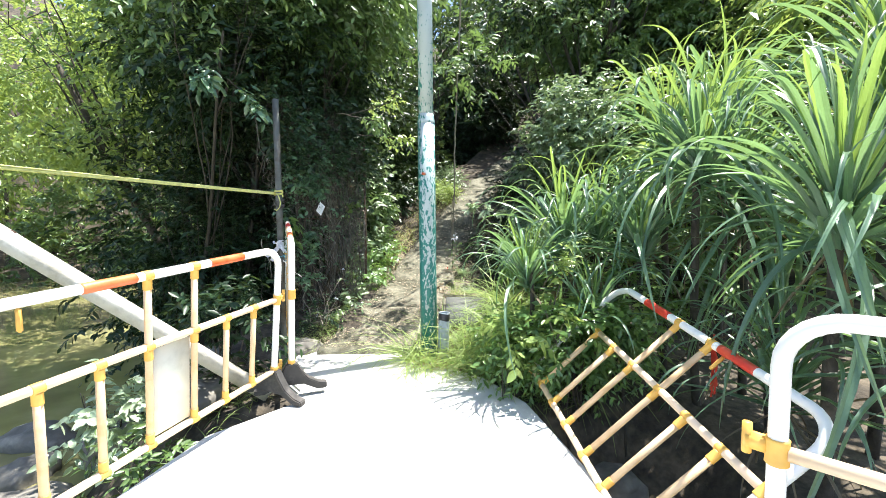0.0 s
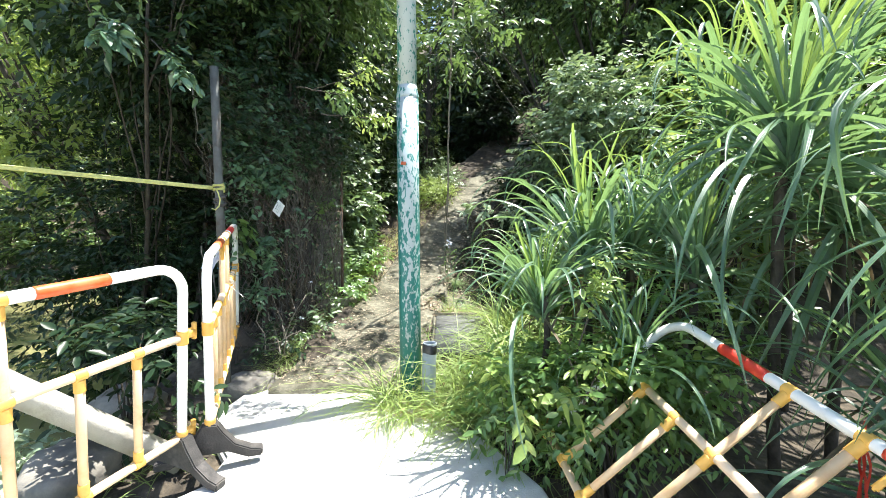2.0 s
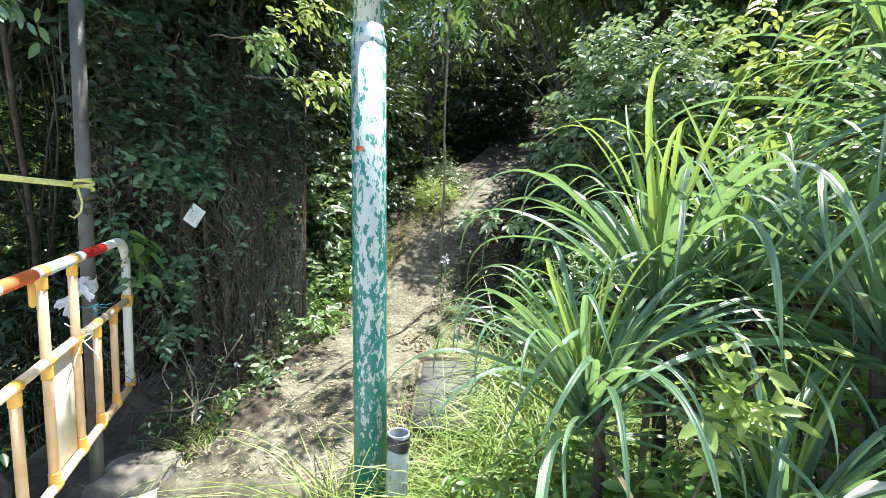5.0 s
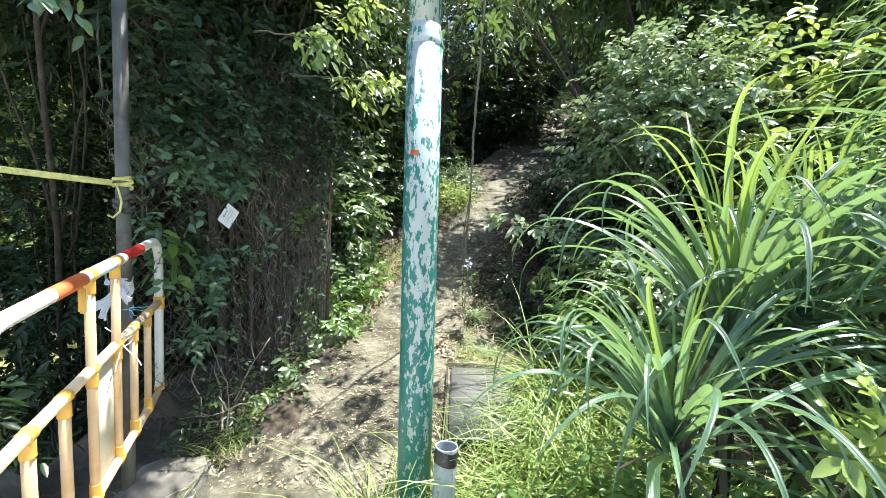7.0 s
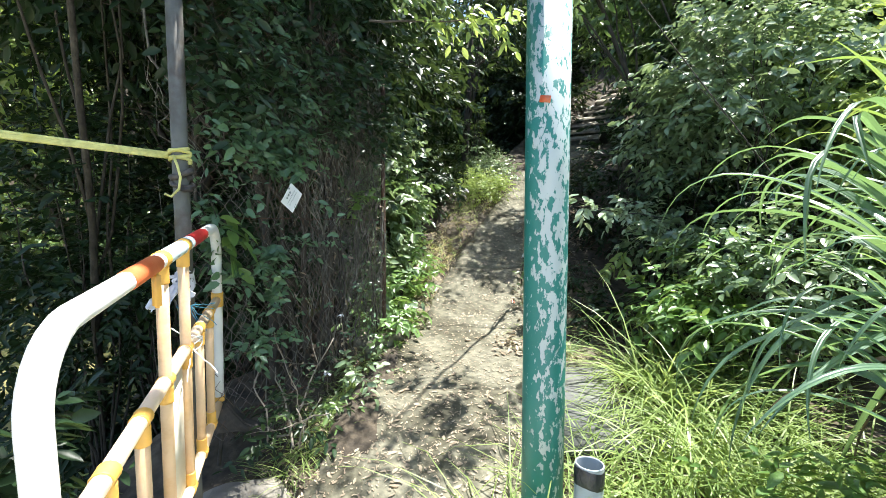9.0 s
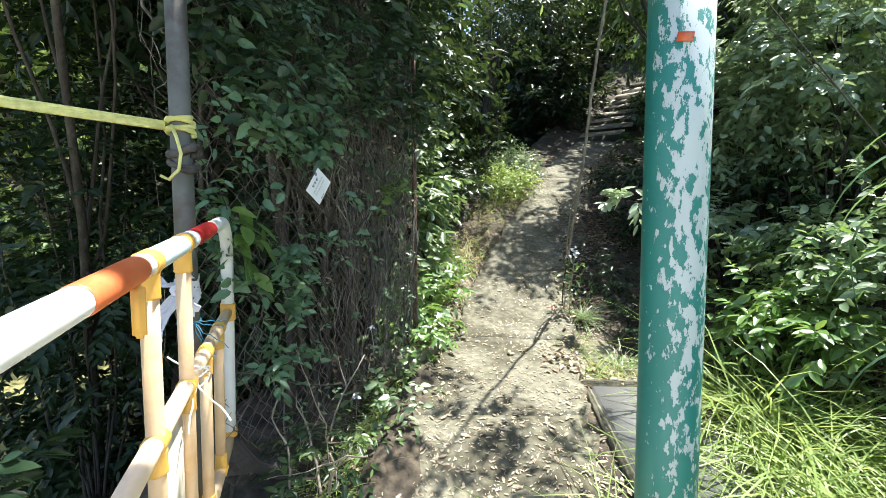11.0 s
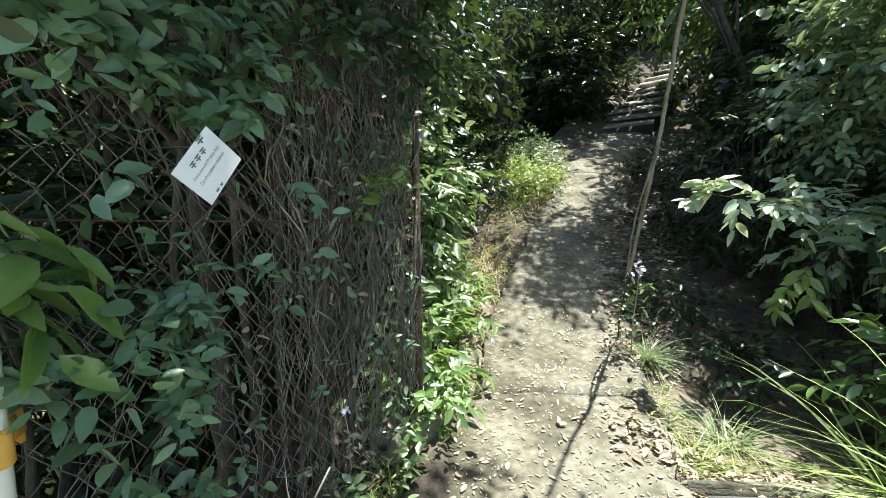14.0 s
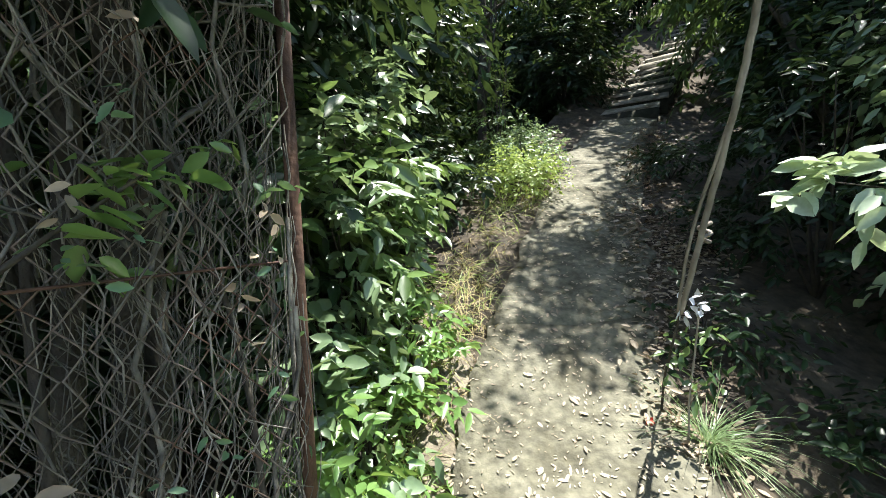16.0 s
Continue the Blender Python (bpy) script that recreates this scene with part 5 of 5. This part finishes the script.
bush(207, -7.6, 13.2, 1.8, (1.8, 1.4, 2.0), 450, 0.15, M_LEAF, DENSE)
bush(208, -11.0, 16.5, 1.8, (2.2, 1.7, 2.2), 420, 0.18, M_LEAF, DENSE)
bush(209, -14.5, 16.8, 1.8, (2.4, 1.7, 2.2), 420, 0.18, M_LEAF, DENSE)
bush(210, -18.5, 17.5, 2.0, (2.6, 1.9, 2.4), 420, 0.2, M_LEAF, DENSE)
bush(211, -3.4, 8.0, 1.5, (1.2, 1.0, 1.6), 450, 0.10, M_LEAF_SHADE, DENSE)
bush(212, -1.75, 6.9, 1.2, (0.55, 0.6, 1.3), 420, 0.085, M_LEAF_SHADE, DENSE)
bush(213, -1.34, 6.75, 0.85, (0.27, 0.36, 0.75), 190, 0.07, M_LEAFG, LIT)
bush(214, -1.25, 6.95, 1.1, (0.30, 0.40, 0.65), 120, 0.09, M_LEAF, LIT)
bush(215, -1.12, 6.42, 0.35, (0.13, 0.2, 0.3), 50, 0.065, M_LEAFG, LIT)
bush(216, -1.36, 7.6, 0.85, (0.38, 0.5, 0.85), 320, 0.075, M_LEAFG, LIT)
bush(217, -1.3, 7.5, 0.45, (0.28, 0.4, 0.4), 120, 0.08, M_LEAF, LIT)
bush(218, -1.15, 8.7, 0.7, (0.40, 0.5, 0.8), 260, 0.075, M_LEAF_SHADE, DENSE)
bush(219, 0.0, 9.35, 0.2, (0.26, 0.5, 0.22), 420, 0.038, M_LEAFY_LIT, LOW)
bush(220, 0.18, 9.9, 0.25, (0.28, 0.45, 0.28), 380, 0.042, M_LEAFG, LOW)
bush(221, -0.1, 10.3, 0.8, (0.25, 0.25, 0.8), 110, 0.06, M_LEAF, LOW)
bush(222, -1.2, 9.6, 1.3, (0.7, 0.7, 1.4), 420, 0.10, M_LEAF_SHADE, DENSE)
bush(223, 0.1, 12.2, 1.2, (0.9, 0.8, 1.3), 420, 0.11, M_LEAF_SHADE, DENSE)
bush(224, 1.2, 13.4, 1.0, (0.8, 0.7, 1.1), 400, 0.12, M_LEAF_SHADE, DENSE)
bush(225, 1.55, 7.5, 0.9, (0.45, 0.6, 0.8), 260, 0.06, M_LEAF_SHADE, DENSE)
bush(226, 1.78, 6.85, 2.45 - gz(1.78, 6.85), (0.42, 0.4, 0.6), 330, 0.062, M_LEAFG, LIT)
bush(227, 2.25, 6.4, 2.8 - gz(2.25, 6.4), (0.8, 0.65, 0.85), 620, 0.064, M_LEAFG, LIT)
bush(228, 2.1, 6.9, 0.9, (0.6, 0.5, 0.8), 300, 0.06, M_LEAF_SHADE, DENSE)
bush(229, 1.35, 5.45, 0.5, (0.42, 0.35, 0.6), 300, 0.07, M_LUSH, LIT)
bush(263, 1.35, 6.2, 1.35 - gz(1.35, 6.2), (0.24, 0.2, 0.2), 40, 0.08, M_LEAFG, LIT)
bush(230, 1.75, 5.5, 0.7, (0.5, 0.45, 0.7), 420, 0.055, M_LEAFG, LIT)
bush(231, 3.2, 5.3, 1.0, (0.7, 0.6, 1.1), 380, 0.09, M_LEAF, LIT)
bush(232, 3.6, 6.2, 1.5, (0.9, 0.8, 1.5), 480, 0.10, M_LEAFY_LIT, LIT)
bush(233, 2.75, 8.3, 1.4, (0.8, 0.8, 1.5), 420, 0.10, M_LEAF_SHADE, DENSE)
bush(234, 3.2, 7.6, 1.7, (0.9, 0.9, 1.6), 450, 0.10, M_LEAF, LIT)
bush(235, 3.75, 10.4, 1.0, (0.7, 0.8, 1.1), 380, 0.11, M_LEAF_SHADE, DENSE)
bush(236, 5.3, 12.3, 1.2, (0.8, 0.8, 1.3), 380, 0.12, M_LEAF_SHADE, DENSE)
bush(237, 1.5, 13.1, 1.1, (0.7, 0.6, 1.2), 380, 0.12, M_LEAF_SHADE, DENSE)
bush(238, 2.3, 14.4, 1.4, (0.9, 0.8, 1.6), 420, 0.13, M_LEAF_SHADE, DENSE)
bush(239, 3.1, 15.9, 1.5, (0.9, 0.8, 1.8), 420, 0.14, M_LEAF_SHADE, DENSE)
bush(240, 4.4, 17.2, 1.8, (1.3, 0.9, 2.0), 420, 0.16, M_LEAF_SHADE, DENSE)
bush(241, 6.6, 17.0, 1.9, (1.4, 0.9, 2.1), 420, 0.16, M_LEAF_SHADE, DENSE)
bush(244, 1.42, 6.55, 0.85, (0.22, 0.18, 0.18), 16, 0.07, M_LEAF_SUN, "leafy sprig of glossy leaves, coloured as sunlit, over the slope")
bush(245, 0.68, 7.2, 0.10, (0.2, 0.4, 0.14), 90, 0.045, M_LEAF_SHADE, LOW)
bush(246, 0.85, 6.3, 0.10, (0.25, 0.3, 0.12), 80, 0.05, M_LEAF_SHADE, LOW)
bush(247, 1.35, 8.2, 0.15, (0.25, 0.5, 0.2), 100, 0.05, M_LEAF_SHADE, LOW)
bush(248, 1.75, 9.6, 0.2, (0.3, 0.7, 0.25), 130, 0.06, M_LEAF_SHADE, LOW)
bush(249, 4.9, 6.3, 1.6, (1.0, 0.9, 1.6), 450, 0.11, M_LEAF, LIT)
bush(250, 5.6, 4.6, 1.5, (1.1, 1.0, 1.6), 450, 0.11, M_LEAFY_LIT, LIT)
bush(251, 0.74, 3.30, 0.42 - gz(0.74, 3.30), (0.24, 0.14, 0.28), 240, 0.047, M_LUSH, LIT)
bush(252, 1.08, 3.16, 0.40 - gz(1.08, 3.16), (0.22, 0.14, 0.26), 200, 0.047, M_LUSH, LIT)
bush(254, 0.44, 3.08, 0.46 - gz(0.44, 3.08), (0.09, 0.08, 0.09), 17, 0.075, M_LEAFY_LIT, LIT)
bush(255, 1.5, 3.42, 0.55 - gz(1.5, 3.42), (0.36, 0.26, 0.36), 280, 0.05, M_LUSH, LIT)
bush(266, -3.0, 3.5, -0.22 - gz(-3.0, 3.5), (0.32, 0.3, 0.30), 75, 0.075, M_LEAF_SUN, LOW)
bush(267, -1.14, 6.0, 0.25, (0.10, 0.18, 0.28), 60, 0.06, M_LUSH, LOW)
bush(268, -1.08, 6.5, 0.22, (0.12, 0.25, 0.26), 80, 0.06, M_LUSH, LOW)
bush(269, -0.98, 7.1, 0.22, (0.14, 0.3, 0.26), 90, 0.06, M_LUSH, LOW)
bush(270, 0.95, 3.02, 0.56 - gz(0.95, 3.02), (0.16, 0.12, 0.16), 60, 0.06, M_LUSH, LOW)
bush(271, 1.42, 3.06, 0.52 - gz(1.42, 3.06), (0.18, 0.14, 0.16), 60, 0.06, M_LUSH, LOW)
bush(256, 0.62, 3.75, 0.25, (0.3, 0.25, 0.3), 140, 0.06, M_LUSH, LOW)
bush(257, -1.42, 4.92, 0.12, (0.1, 0.2, 0.14), 34, 0.04, M_LEAF, LOW)
bush(258, -1.2, 5.4, 0.1, (0.08, 0.22, 0.14), 50, 0.045, M_LEAFG, LOW)
bush(259, -1.5, 4.72, 0.15, (0.1, 0.12, 0.18), 30, 0.045, M_LEAF_SHADE, LOW)
bush(260, -2.2, 2.8, 0.5, (0.28, 0.28, 0.35), 90, 0.055, M_LEAF, LOW)
bush(261, -2.5, 1.9, 0.5, (0.35, 0.35, 0.35), 110, 0.08, M_LEAFY_LIT, LOW)
bush(262, -1.95, 3.5, 0.5, (0.35, 0.3, 0.4), 130, 0.07, M_LEAF_SHADE, LOW)


def sprig(label, at, way, n, leaf, material, seed, length=0.5):
    """One thin leafy branch reaching out of the foliage."""
    rng = np.random.default_rng(seed)
    ob = thing("leafy_branch", label, "branch", pose(*at), "leafy branches")
    way = np.asarray(way, float)
    pts = wobble(-way * length, way * 0.25 * length, 9, 0.012, rng)
    part("twig", Geo().tube(pts, np.linspace(0.006, 0.002, 9), 5), M_BARK, ob)
    st = pts[rng.integers(4, 9, n)]
    h = way + rng.normal(0, 0.55, (n, 3))
    part("foliage", leaf_cloud("foliage", *sprays(rng, st, h, 0.16, 6, leaf, 0.45, 0.3, upright=0.5), fine=True), material, ob)


YSPRIG = "thin branch of sunlit yellow-green leaves"
sprig("leafy green shoot growing through the fence", (-1.20, 5.53, 1.60), (0.42, 0.72, 0.62), 9, 0.062, M_LUSH, 414, 0.36)
sprig(YSPRIG, (-0.45, 4.24, 2.28), (0.9, -0.3, -0.1), 20, 0.052, M_LEAFY_LIT, 401)
sprig(YSPRIG, (-0.62, 4.35, 2.62), (0.8, -0.4, 0.1), 18, 0.05, M_LEAFY_LIT, 402)
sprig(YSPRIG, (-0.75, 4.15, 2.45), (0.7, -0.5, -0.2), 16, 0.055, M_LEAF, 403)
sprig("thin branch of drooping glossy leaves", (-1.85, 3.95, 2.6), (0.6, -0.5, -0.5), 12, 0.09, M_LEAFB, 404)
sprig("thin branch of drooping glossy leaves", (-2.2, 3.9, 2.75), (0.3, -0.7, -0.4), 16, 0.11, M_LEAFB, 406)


sprig(YSPRIG, (0.90, 3.0, 1.08), (0.15, -0.2, 0.9), 18, 0.06, M_LEAFY_LIT, 407)
sprig(YSPRIG, (0.84, 2.82, 0.66), (0.1, -0.3, 0.6), 4, 0.085, M_LEAFY_LIT, 413, 0.3)
sprig(YSPRIG, (1.5, 2.95, 0.85), (0.1, -0.4, 0.8), 12, 0.055, M_LEAFY_LIT, 408)
# these branches get their sunlit look from the whitened leaf colour
sprig("branch of glossy leaves, coloured as sunlit, reaching over the slope", (0.78, 6.28, 1.57), (-0.9, -0.1, 0.12), 15, 0.10, M_LEAF_SUN, 410, 0.95)
sprig("branch of glossy leaves, coloured as sunlit, reaching over the slope", (1.05, 6.33, 1.52), (-0.8, -0.3, 0.1), 14, 0.08, M_LEAF_SUN, 411, 0.8)
sprig("branch of glossy leaves, coloured as sunlit, reaching over the slope", (1.22, 6.42, 1.60), (-0.8, -0.3, 0.2), 12, 0.085, M_LEAF_SUN, 415, 0.7)
sprig("branch of glossy leaves, coloured as sunlit, reaching over the slope", (1.52, 6.5, 1.42), (-0.7, -0.4, 0.2), 14, 0.075, M_LEAF_SUN, 416, 0.7)
sprig("drooping sprig of yellow-green leaves", (0.99, 6.2, 1.10), (-0.55, -0.2, -0.35), 7, 0.095, M_LEAFY_LIT, 412, 0.6)
sprig(YSPRIG, (0.10, 10.4, 3.6), (0.05, -0.1, 1.0), 20, 0.06, M_LEAFY_LIT, 409, 1.3)


# ---- grass, weeds and litter ----
def patch(name, label, spots, n, length, width, seed, material=None, **kw):
    rng = np.random.default_rng(seed)
    roots = []
    for x, y, rx, ry in spots:
        a, r = rng.uniform(0, 2 * np.pi, n), np.sqrt(rng.uniform(0, 1, n))
        px, py = x + rx * r * np.cos(a), y + ry * r * np.sin(a)
        roots.append(np.stack([px, py, np.maximum(land(px, py), np.where((py < 4.3) & (px > -1.2) & (px < 0.3), 0.0, -9)) - 0.01], 1))
    me = blades(name, rng, np.concatenate(roots), length, width, **kw)
    me.materials.append(material or M_GRASS)
    return tagged(new(name, me), label, "grass", kind="stuff")


patch("grass", "long bright grass tufts round the pole foot", [(-0.26, 3.93, 0.12, 0.10), (-0.10, 3.84, 0.2, 0.12), (0.12, 3.78, 0.2, 0.2), (-0.36, 4.06, 0.07, 0.1), (0.1, 4.25, 0.2, 0.18), (0.32, 4.0, 0.25, 0.3), (0.45, 3.75, 0.15, 0.2)], 95, 0.95, 0.008, 301, droop=1.15, lean=0.25)
patch("grass", "tall green grass beside the concrete cover", [(0.75, 4.5, 0.3, 0.5), (0.55, 4.0, 0.35, 0.3), (0.9, 5.2, 0.3, 0.4), (1.2, 4.6, 0.4, 0.5), (1.1, 5.1, 0.4, 0.3), (1.25, 4.05, 0.4, 0.3), (0.95, 3.9, 0.3, 0.25), (1.3, 4.1, 0.35, 0.3), (1.0, 4.2, 0.3, 0.3), (0.75, 4.05, 0.2, 0.25)], 420, 0.92, 0.011, 302, droop=1.0, lean=0.35)
patch("grass", "a few grass blades leaning over the concrete cover", [(0.2, 4.55, 0.25, 0.08), (0.5, 4.5, 0.2, 0.1), (0.72, 4.75, 0.06, 0.1)], 60, 0.6, 0.008, 308, droop=1.0, lean=0.35)
patch("grass", "dry straw grass beside the concrete cover", [(-0.2, 3.88, 0.22, 0.14), (0.1, 3.85, 0.25, 0.2), (0.3, 4.2, 0.4, 0.3), (0.75, 4.4, 0.4, 0.5), (0.3, 5.75, 0.25, 0.2), (-0.95, 7.3, 0.15, 0.7), (-0.4, 8.4, 0.2, 0.7), (0.1, 9.3, 0.2, 0.6), (-0.98, 6.6, 0.1, 0.4), (-0.8, 7.2, 0.1, 0.4), (-0.62, 7.8, 0.1, 0.4), (-0.78, 7.0, 0.12, 0.3), (-0.6, 7.55, 0.14, 0.4), (-0.75, 8.2, 0.2, 0.4)], 190, 0.25, 0.006, 306, M_STRAW, droop=1.2)
patch("grass", "weedy grass along the path edge", [(-1.15, 6.15, 0.12, 0.25), (-1.0, 6.6, 0.12, 0.4), (-0.85, 7.2, 0.15, 0.5), (-0.6, 7.9, 0.2, 0.5), (-0.3, 8.7, 0.2, 0.5), (0.0, 9.4, 0.25, 0.5), (-1.32, 5.0, 0.1, 0.35), (-1.42, 4.6, 0.1, 0.25), (-1.2, 5.45, 0.08, 0.2), (-1.12, 5.75, 0.08, 0.15), (-1.2, 5.2, 0.07, 0.25), (0.15, 6.1, 0.08, 0.2), (0.25, 5.75, 0.15, 0.1), (-0.95, 6.4, 0.1, 0.3)], 230, 0.28, 0.006, 303)
patch("grass", "fine grass tuft beside the path", [(0.33, 6.60, 0.04, 0.04)], 330, 0.38, 0.005, 304, M_TUFT, droop=0.8)
patch("grass", "fine grass tuft beside the path", [(0.42, 5.92, 0.08, 0.07)], 320, 0.34, 0.005, 307, M_TUFT, droop=0.8)
patch("grass", "grass at the bridge foot by the stream", [(-1.75, 3.2, 0.2, 0.4), (-1.6, 3.8, 0.15, 0.4), (-2.0, 2.3, 0.2, 0.4), (0.85, 3.3, 0.12, 0.2)], 120, 0.35, 0.008, 305)


def litter():
    rng = np.random.default_rng(311)
    n = 6500
    y = rng.uniform(4.3, 12, n) ** 1.0
    y = 4.3 + (y - 4.3) * rng.uniform(0.1, 1, n) ** 1.3
    x = path_x(y) + path_w(y) * rng.uniform(-0.75, 0.75, n)
    on = np.abs(x - path_x(y)) < path_w(y) * 0.5
    p = np.stack([x, y, np.where(on, path_z(y) + 0.008 * np.sin(x * 9 + y * 5) + 0.006 * np.sin(y * 17 - x * 7) + 0.005, land(x, y) + 0.008)], 1)
    a = rng.uniform(0, 2 * np.pi, n)
    slope = (path_z(y + 0.05) - path_z(y - 0.05)) / 0.1
    ax = np.stack([np.cos(a), np.sin(a), np.sin(a) * slope + rng.normal(0, 0.04, n)], 1)
    nor = np.stack([0 * y, -slope, 0 * y + 1], 1) + rng.normal(0, 0.08, (n, 3))
    ln = rng.uniform(0.008, 0.028, n) * np.where(rng.uniform(0, 1, n) < 0.12, 1.9, 1.0)
    me = leaf_cloud("fallen_leaves", p, ax, nor, ln, ln * rng.uniform(0.2, 0.5, n), fine=True, fold=0.1, droop=0.0)
    me.materials.append(M_LITTER)
    tagged(new("fallen_leaves", me), "dry brown fallen leaves scattered on the path", "leaves", kind="stuff")


def litter_drift():
    rng = np.random.default_rng(317)
    n = 900
    x, y = 0.95 + rng.normal(0, 0.22, n), 8.15 + rng.normal(0, 0.28, n)
    ye = rng.uniform(6.4, 11.5, 1300)
    x, y = np.concatenate([x, rng.normal(0.3, 0.25, 500), path_x(ye) + path_w(ye) * 0.5 + rng.normal(0.05, 0.12, 1300)]), np.concatenate([y, rng.normal(5.8, 0.15, 500), ye])
    n = len(x)
    p = np.stack([x, y, np.maximum(land(x, y), path_z(y) * (np.abs(x - path_x(y)) < path_w(y) / 2)) + rng.uniform(0.008, 0.03, n)], 1)
    ax = rng.normal(0, 1, (n, 3)) * np.array([1, 1, 0.2])
    ln = rng.uniform(0.03, 0.07, n)
    me = leaf_cloud("leaf_drift", p, ax, np.array([0, 0, 1.0]) + rng.normal(0, 0.3, (n, 3)), ln, ln * 0.42, fine=True, fold=0.2, droop=0.1)
    me.materials.append(M_LITTER)
    tagged(new("leaf_drift", me), "drift of pale dry leaves beside the path", "leaves", kind="stuff")


litter()
litter_drift()


def soil_drift(cx, cy, rx, ry, seed, material=M_SOIL, on_slab=True, label="dark damp soil washed onto the path edge"):
    """Damp earth washed over the edge of the slabs, thin and ragged at its rim."""
    rng = np.random.default_rng(seed)
    na, nr = 40, 7
    a = np.arange(na) * 2 * np.pi / na
    rag = 1 + 0.16 * np.sin(a * 3 + seed) + 0.10 * np.sin(a * 7 + seed * 2) + rng.normal(0, 0.05, na)
    rows = []
    for k in range(nr + 1):
        u = k / nr
        x, y = cx + rx * u * rag * np.cos(a), cy + ry * u * rag * np.sin(a)
        slab = path_z(y) + 0.008 * np.sin(x * 9 + y * 5) + 0.006 * np.sin(y * 17 - x * 7)
        z = (np.maximum(slab, land(x, y)) if on_slab else land(x, y) + 0.01) + 0.022 * (1 - u * u) + rng.normal(0, 0.0025, na) - 0.012 * u ** 6
        rows.append(np.stack([x, y, z], 1))
    q = [(k * na + j, k * na + (j + 1) % na, (k + 1) * na + (j + 1) % na, (k + 1) * na + j) for k in range(nr) for j in range(na)]
    me = arr_mesh("soil_drift", np.concatenate(rows), [np.array(q)])
    me.materials.append(material)
    tagged(new("soil_drift", me), label, "soil", kind="stuff")


soil_drift(-1.10, 4.95, 0.15, 0.42, 3)
soil_drift(-1.02, 5.55, 0.10, 0.35, 4)
soil_drift(0.62, 5.78, 0.42, 0.20, 5, M_DIRT, False, "pale dry earth with grit beside the path")
soil_drift(0.30, 6.05, 0.22, 0.28, 6, M_DIRT, False, "pale dry earth with grit beside the path")
soil_drift(-0.82, 7.0, 0.16, 0.7, 7, M_DIRT, False, "pale dry earth with grit beside the path")
